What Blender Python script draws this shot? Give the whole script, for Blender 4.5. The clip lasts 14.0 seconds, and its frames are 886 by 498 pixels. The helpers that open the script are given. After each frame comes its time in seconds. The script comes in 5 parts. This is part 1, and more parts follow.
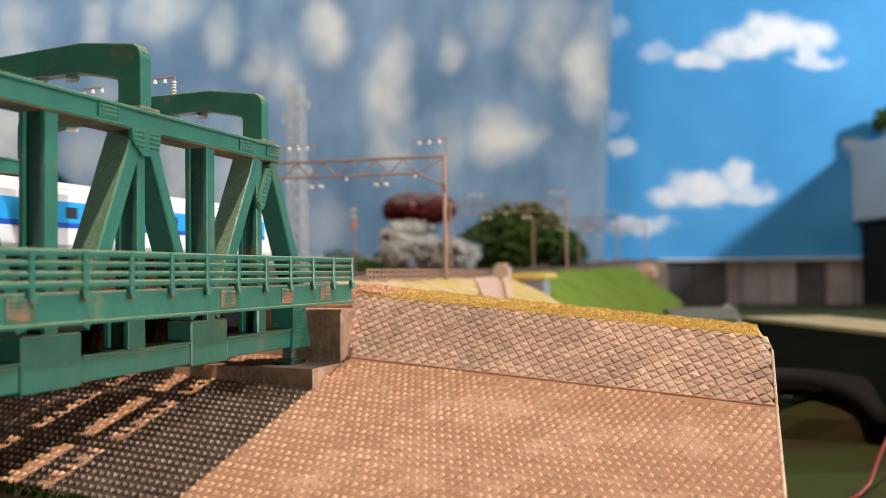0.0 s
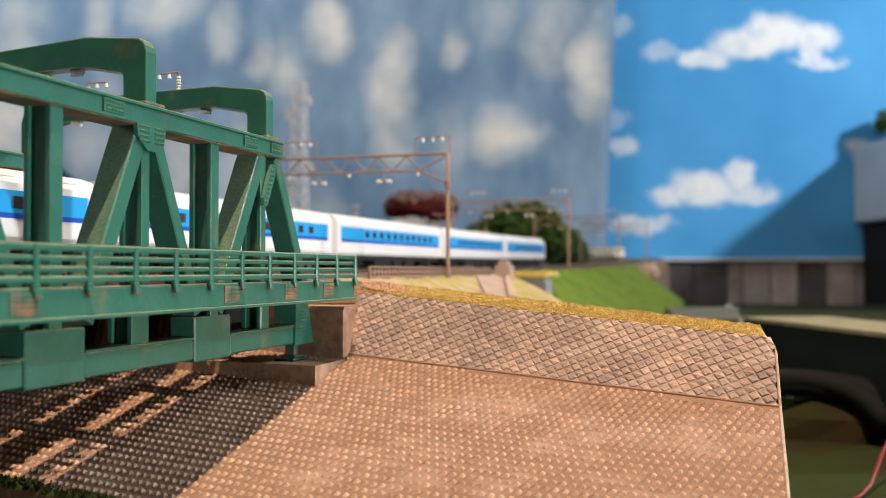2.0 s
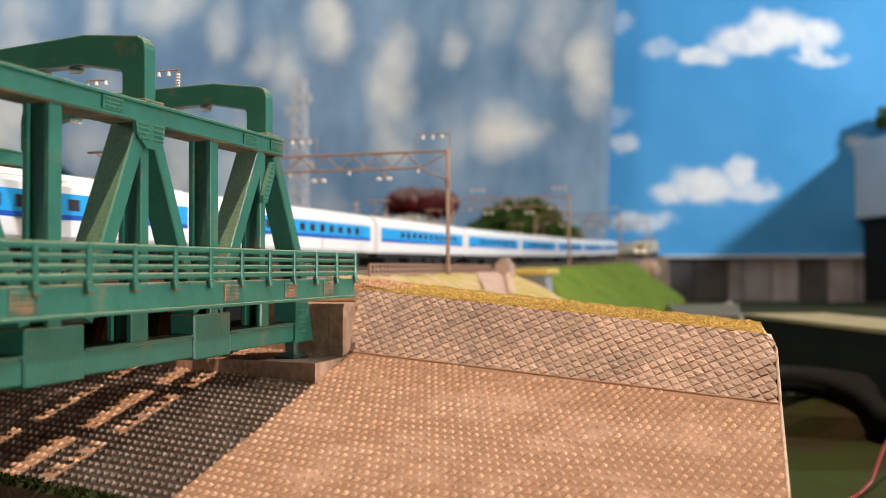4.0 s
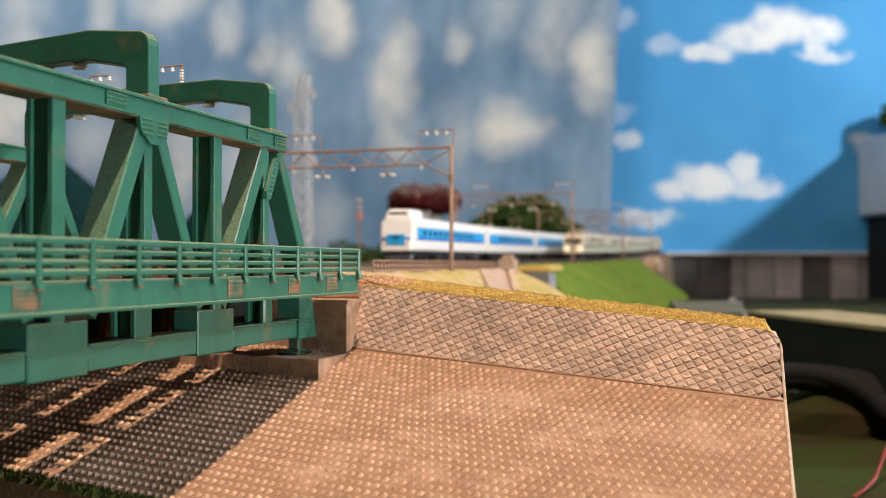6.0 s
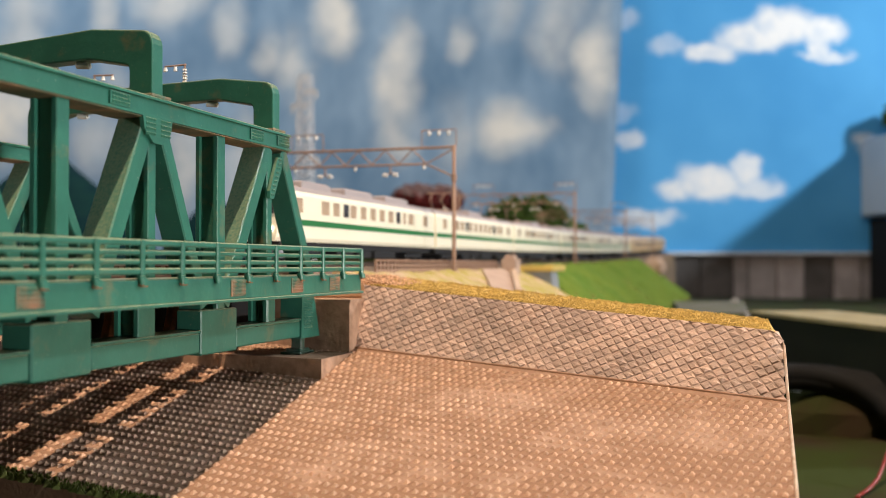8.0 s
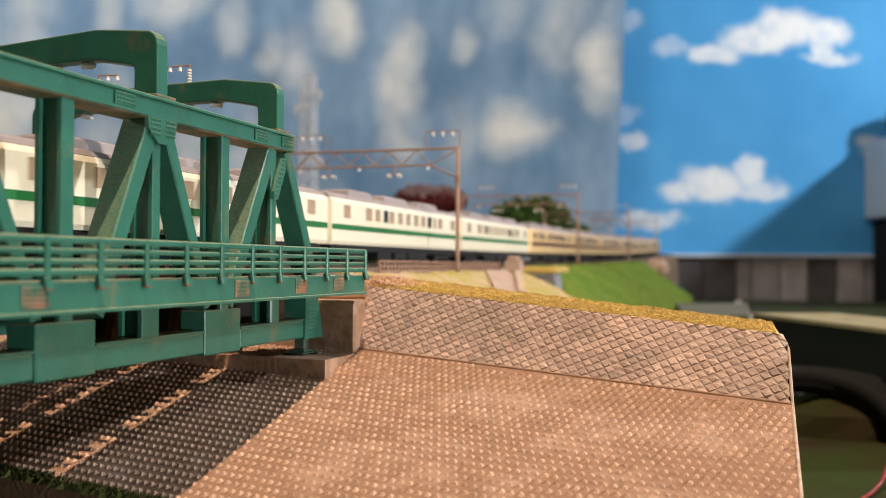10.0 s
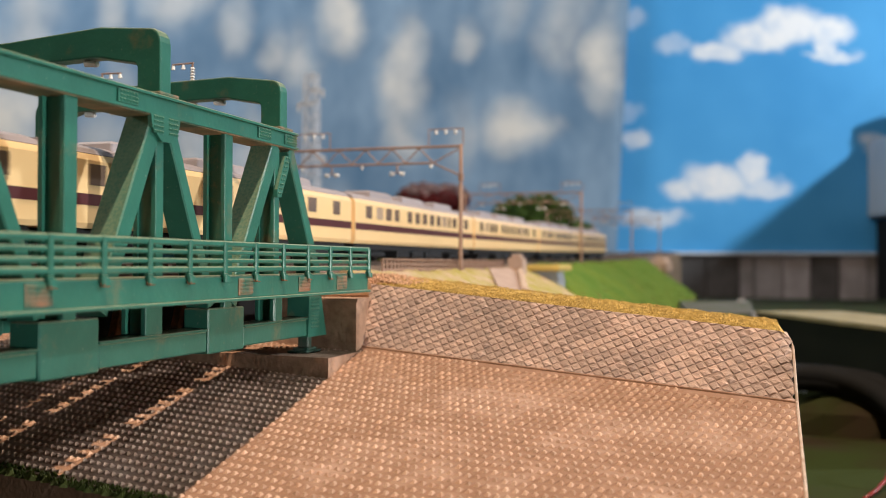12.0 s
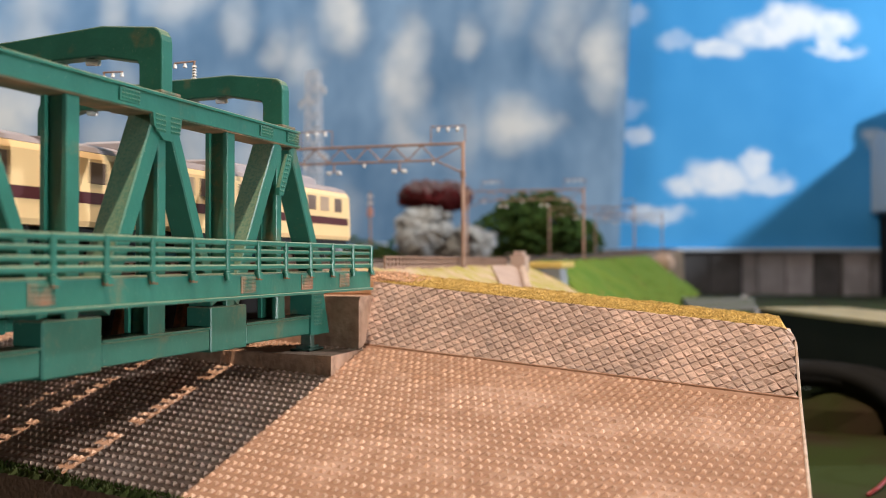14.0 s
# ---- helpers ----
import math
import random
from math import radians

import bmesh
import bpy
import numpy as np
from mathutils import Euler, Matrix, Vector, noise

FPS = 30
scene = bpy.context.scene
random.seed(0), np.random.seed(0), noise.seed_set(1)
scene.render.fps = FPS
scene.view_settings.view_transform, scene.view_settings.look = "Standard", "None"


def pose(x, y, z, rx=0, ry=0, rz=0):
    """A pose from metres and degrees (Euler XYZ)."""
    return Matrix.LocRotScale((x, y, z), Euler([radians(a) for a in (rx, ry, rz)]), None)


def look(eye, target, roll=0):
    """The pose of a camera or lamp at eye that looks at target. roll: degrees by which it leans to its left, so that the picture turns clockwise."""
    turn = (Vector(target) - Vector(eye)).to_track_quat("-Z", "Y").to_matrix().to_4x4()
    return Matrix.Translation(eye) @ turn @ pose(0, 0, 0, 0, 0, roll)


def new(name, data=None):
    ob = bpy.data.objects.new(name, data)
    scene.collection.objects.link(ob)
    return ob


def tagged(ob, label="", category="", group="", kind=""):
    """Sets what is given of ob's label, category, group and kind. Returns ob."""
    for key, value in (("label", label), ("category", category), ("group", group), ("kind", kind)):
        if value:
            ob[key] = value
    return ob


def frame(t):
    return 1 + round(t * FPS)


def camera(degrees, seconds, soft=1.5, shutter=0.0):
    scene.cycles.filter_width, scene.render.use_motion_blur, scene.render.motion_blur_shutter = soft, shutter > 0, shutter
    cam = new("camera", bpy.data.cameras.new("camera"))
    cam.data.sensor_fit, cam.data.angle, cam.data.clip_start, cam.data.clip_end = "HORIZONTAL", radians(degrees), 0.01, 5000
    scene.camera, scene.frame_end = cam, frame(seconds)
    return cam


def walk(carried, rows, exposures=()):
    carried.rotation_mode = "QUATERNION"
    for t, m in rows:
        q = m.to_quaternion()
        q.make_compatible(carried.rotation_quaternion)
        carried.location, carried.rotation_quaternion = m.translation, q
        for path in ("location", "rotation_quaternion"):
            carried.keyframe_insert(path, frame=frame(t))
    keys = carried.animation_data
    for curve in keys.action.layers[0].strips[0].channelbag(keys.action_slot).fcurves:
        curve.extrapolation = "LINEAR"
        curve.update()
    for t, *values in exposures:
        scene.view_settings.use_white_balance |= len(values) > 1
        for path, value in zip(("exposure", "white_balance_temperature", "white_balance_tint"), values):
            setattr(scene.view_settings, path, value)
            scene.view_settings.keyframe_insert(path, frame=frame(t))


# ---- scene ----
FOV = 47.53
cam = camera(FOV, 14.0, soft=0.8, shutter=0.15)
# a small lens close to its subject: shallow focus on the bridge end
cam.data.dof.use_dof = True
cam.data.dof.focus_distance = 0.24
cam.data.dof.aperture_fstop = 21.0
walk(cam, [
    (0.0, pose(0.00136, -0.00106, -0.00003, 91.407, 0, 16.535) @ pose(0, 0, 0, 0, 0, -0.565)),
    (0.5, pose(0.00140, -0.00086, 0.00008, 91.386, 0, 16.528) @ pose(0, 0, 0, 0, 0, -0.531)),
    (1.0, pose(0.00134, -0.00072, -0.00001, 91.333, 0, 16.556) @ pose(0, 0, 0, 0, 0, -0.589)),
    (1.5, pose(0.00101, -0.00064, 0.00012, 91.262, 0, 16.631) @ pose(0, 0, 0, 0, 0, -0.329)),
    (2.0, pose(0.00051, -0.00091, 0.00005, 91.264, 0, 16.584) @ pose(0, 0, 0, 0, 0, -0.090)),
    (2.5, pose(0.00073, -0.00072, -0.00001, 91.258, 0, 16.553) @ pose(0, 0, 0, 0, 0, -0.114)),
    (3.0, pose(0.00079, -0.00063, 0.00009, 91.194, 0, 16.574) @ pose(0, 0, 0, 0, 0, -0.232)),
    (5.5, pose(0.00031, -0.00038, -0.00006, 91.018, 0, 16.731) @ pose(0, 0, 0, 0, 0, -0.021)),
    (6.0, pose(0.00026, -0.00022, 0.00000, 90.914, 0, 16.785) @ pose(0, 0, 0, 0, 0, -0.072)),
    (6.5, pose(0.00005, -0.00004, 0.00006, 90.856, 0, 16.861) @ pose(0, 0, 0, 0, 0, -0.078)),
    (7.0, pose(0.00000, -0.00000, -0.00000, 90.837, 0, 16.906) @ pose(0, 0, 0, 0, 0, -0.000)),
    (7.5, pose(-0.00003, -0.00022, 0.00008, 90.866, 0, 16.899) @ pose(0, 0, 0, 0, 0, 0.046)),
    (8.0, pose(0.00004, -0.00022, -0.00004, 90.907, 0, 16.908) @ pose(0, 0, 0, 0, 0, -0.011)),
    (10.5, pose(-0.00041, -0.00013, 0.00004, 90.965, 0, 17.076) @ pose(0, 0, 0, 0, 0, 0.218)),
    (11.0, pose(-0.00039, -0.00031, -0.00008, 90.973, 0, 17.085) @ pose(0, 0, 0, 0, 0, 0.111)),
    (11.5, pose(-0.00042, 0.00005, -0.00001, 90.896, 0, 17.168) @ pose(0, 0, 0, 0, 0, 0.075)),
    (12.0, pose(-0.00064, 0.00017, 0.00002, 90.852, 0, 17.215) @ pose(0, 0, 0, 0, 0, 0.171)),
    (12.5, pose(-0.00059, -0.00004, 0.00001, 90.842, 0, 17.217) @ pose(0, 0, 0, 0, 0, 0.278)),
    (13.0, pose(-0.00057, 0.00002, -0.00001, 90.857, 0, 17.191) @ pose(0, 0, 0, 0, 0, 0.204)),
    (13.5, pose(-0.00044, 0.00007, -0.00007, 90.835, 0, 17.213) @ pose(0, 0, 0, 0, 0, 0.053)),
    (14.0, pose(-0.00059, 0.00022, 0.00009, 90.696, 0, 17.362) @ pose(0, 0, 0, 0, 0, -0.013)),
], exposures=[(0.0, 0.07, 6450, 10), (0.8, 0.0, 6450, 10), (3.2, 0.0, 6480, 10), (5.5, 0.06, 6600, 10), (8.2, 0.06, 6600, 10), (10.4, -0.04, 6550, 10), (12.0, -0.05, 6350, 10), (13.0, -0.02, 6200, 10), (14.0, 0.07, 6050, 10)])

# ---- world and lights: a closed hobby room, lamps out of view, some added as fill ----
world = bpy.data.worlds.new("world")
scene.world = world
world.use_nodes = True
world.node_tree.nodes["Background"].inputs[0].default_value = (0.8, 0.9, 1.0, 1)
world.node_tree.nodes["Background"].inputs[1].default_value = 0.1


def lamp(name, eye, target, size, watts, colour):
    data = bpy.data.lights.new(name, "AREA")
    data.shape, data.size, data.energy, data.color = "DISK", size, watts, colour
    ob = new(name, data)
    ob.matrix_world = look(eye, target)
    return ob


lamp("ceiling_spot", (0.17, -0.19, 1.62), (-0.09, 0.25, 0.0), 0.034, 38.5, (1.0, 0.75, 0.53))
# unseen lamp, added to lift the apron's shadow; angle from the shadow's edge
lamp("right_fill", (1.15, 0.0, 1.25), (-0.12, 0.24, 0.0), 0.09, 5.5, (0.94, 0.98, 1.0))
# broad lamp, unseen, added to brighten the cloth backdrop
lamp("backdrop_fill", (-1.95, 1.55, 2.1), (-1.6, 2.6, 0.15), 0.7, 38, (0.94, 0.98, 1.0))
lamp("ceiling_lamp_side", (2.26, 1.77, 1.45), (0.0, 3.0, 0.2), 0.20, 78, (0.94, 0.98, 1.0))


def spot(name, eye, target, radius, watts, colour, degrees):
    data = bpy.data.lights.new(name, "SPOT")
    data.shadow_soft_size, data.energy, data.color, data.spot_size, data.spot_blend = radius, watts, colour, radians(degrees), 0.6
    ob = new(name, data)
    ob.matrix_world = look(eye, target)
    return ob


# unseen low spot, added to brighten the right-hand faces of bridge and trains
spot("low_side_fill", (1.70, -0.30, -0.10), (-0.14, 0.22, 0.0), 0.035, 105, (1.0, 0.96, 0.90), 34)

# ---- materials ----
MM = 0.001


def material(name, colour, rough=0.6, metal=0.0, second=None, scale=300.0, amount=0.5, bump=0.0, bump_scale=900.0,
             third=None, third_scale=80.0, third_lo=0.55, third_hi=0.7, per_piece=0.0, coat=0.0, dust=None, speck=None, spec=0.5):
    """Two scales of variation (grain, stains) on a principled surface; coordinates in metres."""
    m = bpy.data.materials.new(name)
    m.use_nodes = True
    nt = m.node_tree
    n, l = nt.nodes, nt.links
    b = n["Principled BSDF"]
    b.inputs["Roughness"].default_value = rough
    b.inputs["Metallic"].default_value = metal
    b.inputs["Coat Weight"].default_value = coat
    b.inputs["Specular IOR Level"].default_value = spec
    tc = n.new("ShaderNodeTexCoord")
    no = n.new("ShaderNodeTexNoise")
    no.inputs["Scale"].default_value = scale
    no.inputs["Detail"].default_value = 5
    l.new(tc.outputs["Object"], no.inputs["Vector"])
    mix = n.new("ShaderNodeMix")
    mix.data_type = "RGBA"
    ramp = n.new("ShaderNodeMapRange")
    ramp.inputs["From Min"].default_value, ramp.inputs["From Max"].default_value = 0.38, 0.66
    ramp.inputs["To Max"].default_value = amount
    l.new(no.outputs["Fac"], ramp.inputs["Value"])
    l.new(ramp.outputs[0], mix.inputs["Factor"])
    second = second or tuple(c * 0.7 for c in colour)
    mix.inputs["A"].default_value = (*colour, 1)
    mix.inputs["B"].default_value = (*second, 1)
    out = mix.outputs["Result"]
    if third:
        n3 = n.new("ShaderNodeTexNoise")
        n3.inputs["Scale"].default_value = third_scale
        n3.inputs["Detail"].default_value = 6
        n3.inputs["Roughness"].default_value = 0.65
        l.new(tc.outputs["Object"], n3.inputs["Vector"])
        r3 = n.new("ShaderNodeMapRange")
        r3.inputs["From Min"].default_value, r3.inputs["From Max"].default_value = third_lo, third_hi
        l.new(n3.outputs["Fac"], r3.inputs["Value"])
        m3 = n.new("ShaderNodeMix")
        m3.data_type = "RGBA"
        l.new(r3.outputs[0], m3.inputs["Factor"])
        l.new(out, m3.inputs["A"])
        m3.inputs["B"].default_value = (*third, 1)
        out = m3.outputs["Result"]
    if dust:
        # settled dust: on what faces upwards, broken up by noise
        up = n.new("ShaderNodeNewGeometry")
        xyz = n.new("ShaderNodeSeparateXYZ")
        l.new(up.outputs["Normal"], xyz.inputs[0])
        d1 = n.new("ShaderNodeMapRange")
        d1.inputs["From Min"].default_value, d1.inputs["From Max"].default_value = 0.15, 0.85
        l.new(xyz.outputs["Z"], d1.inputs["Value"])
        nd = n.new("ShaderNodeTexNoise")
        nd.inputs["Scale"].default_value = 1500
        nd.inputs["Detail"].default_value = 6
        l.new(tc.outputs["Object"], nd.inputs["Vector"])
        d2 = n.new("ShaderNodeMapRange")
        d2.inputs["From Min"].default_value, d2.inputs["From Max"].default_value = 0.18, 0.62
        l.new(nd.outputs["Fac"], d2.inputs["Value"])
        mu = n.new("ShaderNodeMath")
        mu.operation = "MULTIPLY"
        l.new(d1.outputs[0], mu.inputs[0])
        l.new(d2.outputs[0], mu.inputs[1])
        md = n.new("ShaderNodeMix")
        md.data_type = "RGBA"
        l.new(mu.outputs[0], md.inputs["Factor"])
        l.new(out, md.inputs["A"])
        md.inputs["B"].default_value = (*dust, 1)
        out = md.outputs["Result"]
    if speck:
        ns = n.new("ShaderNodeTexNoise")
        ns.inputs["Scale"].default_value = 1700
        ns.inputs["Detail"].default_value = 3
        l.new(tc.outputs["Object"], ns.inputs["Vector"])
        rs = n.new("ShaderNodeMapRange")
        rs.inputs["From Min"].default_value, rs.inputs["From Max"].default_value = 0.68, 0.78
        rs.inputs["To Max"].default_value = 0.5
        l.new(ns.outputs["Fac"], rs.inputs["Value"])
        ms = n.new("ShaderNodeMix")
        ms.data_type = "RGBA"
        l.new(rs.outputs[0], ms.inputs["Factor"])
        l.new(out, ms.inputs["A"])
        ms.inputs["B"].default_value = (*speck, 1)
        out = ms.outputs["Result"]
    if per_piece:
        geo = n.new("ShaderNodeNewGeometry")
        info = n.new("ShaderNodeObjectInfo")
        add = n.new("ShaderNodeMath")
        add.operation = "ADD"
        l.new(geo.outputs["Random Per Island"], add.inputs[0])
        l.new(info.outputs["Random"], add.inputs[1])
        fr = n.new("ShaderNodeMath")
        fr.operation = "FRACT"
        l.new(add.outputs[0], fr.inputs[0])
        mr = n.new("ShaderNodeMapRange")
        mr.inputs["To Min"].default_value, mr.inputs["To Max"].default_value = 1 - per_piece, 1 + per_piece
        l.new(fr.outputs[0], mr.inputs["Value"])
        sc = n.new("ShaderNodeVectorMath")
        sc.operation = "SCALE"
        l.new(out, sc.inputs[0])
        l.new(mr.outputs[0], sc.inputs["Scale"])
        out = sc.outputs[0]
    l.new(out, b.inputs["Base Color"])
    if bump:
        nb = n.new("ShaderNodeTexNoise")
        nb.inputs["Scale"].default_value = bump_scale
        nb.inputs["Detail"].default_value = 4
        l.new(tc.outputs["Object"], nb.inputs["Vector"])
        bp = n.new("ShaderNodeBump")
        bp.inputs["Strength"].default_value = bump
        bp.inputs["Distance"].default_value = 0.0004
        l.new(nb.outputs["Fac"], bp.inputs["Height"])
        l.new(bp.outputs[0], b.inputs["Normal"])
    return m


def printed_sky(name, ground, cloud, blobs, soft, wobble, wobble_scale, second, streak=1.0, patchy=0.7):
    """A printed sky: soft-edged clouds (centre u, v, half-width, half-height in metres, strength) on a blue ground."""
    m = bpy.data.materials.new(name)
    m.use_nodes = True
    nt = m.node_tree
    n, l = nt.nodes, nt.links
    b = n["Principled BSDF"]
    b.inputs["Roughness"].default_value = 0.75
    tc = n.new("ShaderNodeTexCoord")
    no = n.new("ShaderNodeTexNoise")
    no.inputs["Scale"].default_value = wobble_scale
    no.inputs["Detail"].default_value = 5
    l.new(tc.outputs["Object"], no.inputs["Vector"])
    off = n.new("ShaderNodeVectorMath")
    off.operation = "MULTIPLY_ADD"
    l.new(no.outputs["Color"], off.inputs[0])
    off.inputs[1].default_value = (wobble, 0, wobble)
    l.new(tc.outputs["Object"], off.inputs[2])
    last = None
    for u, v, ru, rv, s in blobs:
        mp = n.new("ShaderNodeMapping")
        mp.vector_type = "TEXTURE"
        mp.inputs["Location"].default_value = (u + wobble / 2, 0, v + wobble / 2)
        mp.inputs["Scale"].default_value = (ru, 1000, rv)
        l.new(off.outputs[0], mp.inputs["Vector"])
        ln = n.new("ShaderNodeVectorMath")
        ln.operation = "LENGTH"
        l.new(mp.outputs[0], ln.inputs[0])
        mr = n.new("ShaderNodeMapRange")
        mr.interpolation_type = "SMOOTHSTEP"
        mr.inputs["From Min"].default_value, mr.inputs["From Max"].default_value = 1 - soft, 1 + soft
        mr.inputs["To Min"].default_value, mr.inputs["To Max"].default_value = s, 0
        l.new(ln.outputs["Value"], mr.inputs["Value"])
        if last:
            mx = n.new("ShaderNodeMath")
            mx.operation = "MAXIMUM"
            l.new(last, mx.inputs[0])
            l.new(mr.outputs[0], mx.inputs[1])
            last = mx.outputs[0]
        else:
            last = mr.outputs[0]
    thin = n.new("ShaderNodeTexNoise")
    thin.inputs["Scale"].default_value = wobble_scale * 1.6
    thin.inputs["Detail"].default_value = 4
    l.new(tc.outputs["Object"], thin.inputs["Vector"])
    th = n.new("ShaderNodeMapRange")
    th.inputs["From Min"].default_value, th.inputs["From Max"].default_value = 0.3, 0.62
    th.inputs["To Min"].default_value, th.inputs["To Max"].default_value = patchy, 1.0
    l.new(thin.outputs["Fac"], th.inputs["Value"])
    ml = n.new("ShaderNodeMath")
    ml.operation = "MULTIPLY"
    l.new(last, ml.inputs[0])
    l.new(th.outputs[0], ml.inputs[1])
    last = ml.outputs[0]
    n2 = n.new("ShaderNodeTexNoise")
    n2.inputs["Scale"].default_value = 2.6
    n2.inputs["Detail"].default_value = 3
    n2.inputs["Roughness"].default_value = 0.6
    stretch = n.new("ShaderNodeMapping")
    stretch.inputs["Scale"].default_value = (streak, 1, 1)
    l.new(tc.outputs["Object"], stretch.inputs["Vector"])
    l.new(stretch.outputs[0], n2.inputs["Vector"])
    r2 = n.new("ShaderNodeMapRange")
    r2.inputs["From Min"].default_value, r2.inputs["From Max"].default_value = 0.35, 0.65
    l.new(n2.outputs["Fac"], r2.inputs["Value"])
    g = n.new("ShaderNodeMix")
    g.data_type = "RGBA"
    g.inputs["A"].default_value = (*ground, 1)
    g.inputs["B"].default_value = (*second, 1)
    l.new(r2.outputs[0], g.inputs["Factor"])
    c = n.new("ShaderNodeMix")
    c.data_type = "RGBA"
    l.new(last, c.inputs["Factor"])
    l.new(g.outputs["Result"], c.inputs["A"])
    c.inputs["B"].default_value = (*cloud, 1)
    l.new(c.outputs["Result"], b.inputs["Base Color"])
    return m


GREEN = material("bridge_green_paint", (0.026, 0.128, 0.092), 0.33, second=(0.034, 0.165, 0.120), scale=120, amount=0.8,
                 third=(0.20, 0.17, 0.09), third_scale=110, third_lo=0.57, third_hi=0.82, bump=0.15, bump_scale=700, dust=(0.31, 0.32, 0.20), speck=(0.42, 0.42, 0.34))
GREEN_RUST = material("rust_patch", (0.03, 0.12, 0.08), 0.7, second=(0.36, 0.17, 0.10), scale=190, amount=1.0, bump=0.3)
# tan mottled with dark green, for the plate under the top chord
TAN_SOFFIT = material("mottled_tan_underside", (0.30, 0.19, 0.11), 0.8, second=(0.06, 0.10, 0.06), scale=90, amount=1.0, bump=0.3)
STONE = material("woven_stone_cast", (0.64, 0.47, 0.395), 0.85, second=(0.49, 0.36, 0.30), scale=500, amount=0.9, bump=0.8,
                 third=(0.34, 0.265, 0.235), third_scale=38, third_lo=0.46, third_hi=0.72, per_piece=0.16)
APRON = material("apron_cast", (0.36, 0.215, 0.143), 0.8, second=(0.29, 0.165, 0.105), scale=300, amount=0.8, bump=0.4,
                 third=(0.53, 0.36, 0.275), third_scale=60, third_lo=0.5, third_hi=0.75, per_piece=0.10, spec=0.25)
CHIP = material("chipped_plaster", (0.55, 0.44, 0.36), 0.9, second=(0.40, 0.27, 0.19), scale=400, amount=1.0, bump=0.5)
# studs are paler than the apron ground between them
STUD = material("pale_stud", (0.63, 0.43, 0.315), 0.8, second=(0.40, 0.235, 0.15), scale=260, amount=0.9, bump=0.3, per_piece=0.18)
CONCRETE = material("brown_concrete", (0.44, 0.28, 0.19), 0.85, second=(0.26, 0.155, 0.10), scale=260, amount=0.9, bump=0.4,
                    third=(0.52, 0.29, 0.17), third_scale=120)
GOLD = material("golden_turf", (0.54, 0.38, 0.12), 0.95, second=(0.38, 0.26, 0.07), scale=500, amount=0.8, per_piece=0.35)
DRY = material("dry_yellow_turf", (0.33, 0.29, 0.05), 0.95, second=(0.47, 0.35, 0.24), scale=110, amount=1.0, per_piece=0.2, bump=0.6)
GRASS = material("green_turf", (0.080, 0.145, 0.020), 0.95, second=(0.12, 0.17, 0.024), scale=50, amount=0.9, bump=0.7, per_piece=0.2, spec=0.15)
TUFT = material("turf_tuft", (0.08, 0.12, 0.025), 0.95, second=(0.24, 0.23, 0.09), scale=30, amount=1.0, per_piece=0.6, spec=0.1)
EARTH = material("brown_ground", (0.20, 0.14, 0.095), 0.95, second=(0.12, 0.09, 0.06), scale=60, amount=0.9, bump=0.7, spec=0.15)
MAT = material("dim_green_mat", (0.030, 0.042, 0.010), 0.95, second=(0.035, 0.022, 0.014), scale=20, amount=0.9, bump=0.7, spec=0.1)
RUST = material("orange_rust", (0.42, 0.17, 0.08), 0.85, second=(0.20, 0.12, 0.07), scale=600, amount=0.9, bump=0.4)
FADED = material("faded_red", (0.42, 0.22, 0.18), 0.7, scale=200)
BALLAST = material("ballast", (0.17, 0.125, 0.10), 0.95, second=(0.09, 0.07, 0.06), scale=900, amount=0.9, bump=1.0)
SLEEPER = material("sleeper_brown", (0.10, 0.06, 0.04), 0.85, scale=500, spec=0.2)
RUBBLE = material("orange_rubble", (0.56, 0.34, 0.21), 0.95, second=(0.40, 0.24, 0.14), scale=300, amount=0.9, per_piece=0.3)
RAIL = material("rail_steel", (0.32, 0.24, 0.19), 0.35, 0.8, scale=400)
MAST = material("mast_brown", (0.30, 0.19, 0.14), 0.7, second=(0.22, 0.13, 0.09), scale=300, amount=0.7, bump=0.2)
INSUL = material("insulator_white", (0.75, 0.74, 0.72), 0.25, scale=600)
PALE_STEEL = material("pale_steel", (0.66, 0.70, 0.76), 0.5, 0.2, scale=200)
BOXY = material("pinkish_concrete", (0.42, 0.31, 0.25), 0.85, second=(0.33, 0.235, 0.19), scale=150, amount=0.8, bump=0.3)
YELLOW = material("yellow_cap", (0.50, 0.36, 0.10), 0.8, scale=200)
GREY = material("grey_concrete", (0.26, 0.27, 0.29), 0.85, scale=100, bump=0.3)
GRAVEL = material("pale_gravel", (0.11, 0.105, 0.10), 0.95, second=(0.06, 0.07, 0.035), scale=40, amount=1.0, bump=0.6)
LEAF = material("dark_leaf", (0.035, 0.075, 0.018), 0.9, second=(0.06, 0.10, 0.02), scale=60, amount=0.9, per_piece=0.35, spec=0.15)
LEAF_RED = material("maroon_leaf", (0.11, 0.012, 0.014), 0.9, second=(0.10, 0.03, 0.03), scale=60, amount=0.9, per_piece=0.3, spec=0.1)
LEAF_GREY_RED = material("grey_maroon_leaf", (0.20, 0.15, 0.155), 0.95, second=(0.11, 0.06, 0.06), scale=45, amount=1.0, per_piece=0.3, spec=0.1)
LEAF_PALE = material("pale_grey_foliage", (0.44, 0.45, 0.44), 0.95, second=(0.24, 0.25, 0.26), scale=14, amount=1.0, per_piece=0.12)
BARK = material("bark", (0.12, 0.09, 0.07), 0.9, scale=200)
HILL = material("far_hill", (0.005, 0.022, 0.027), 0.95, second=(0.008, 0.034, 0.030), scale=25, amount=0.8, spec=0.05)
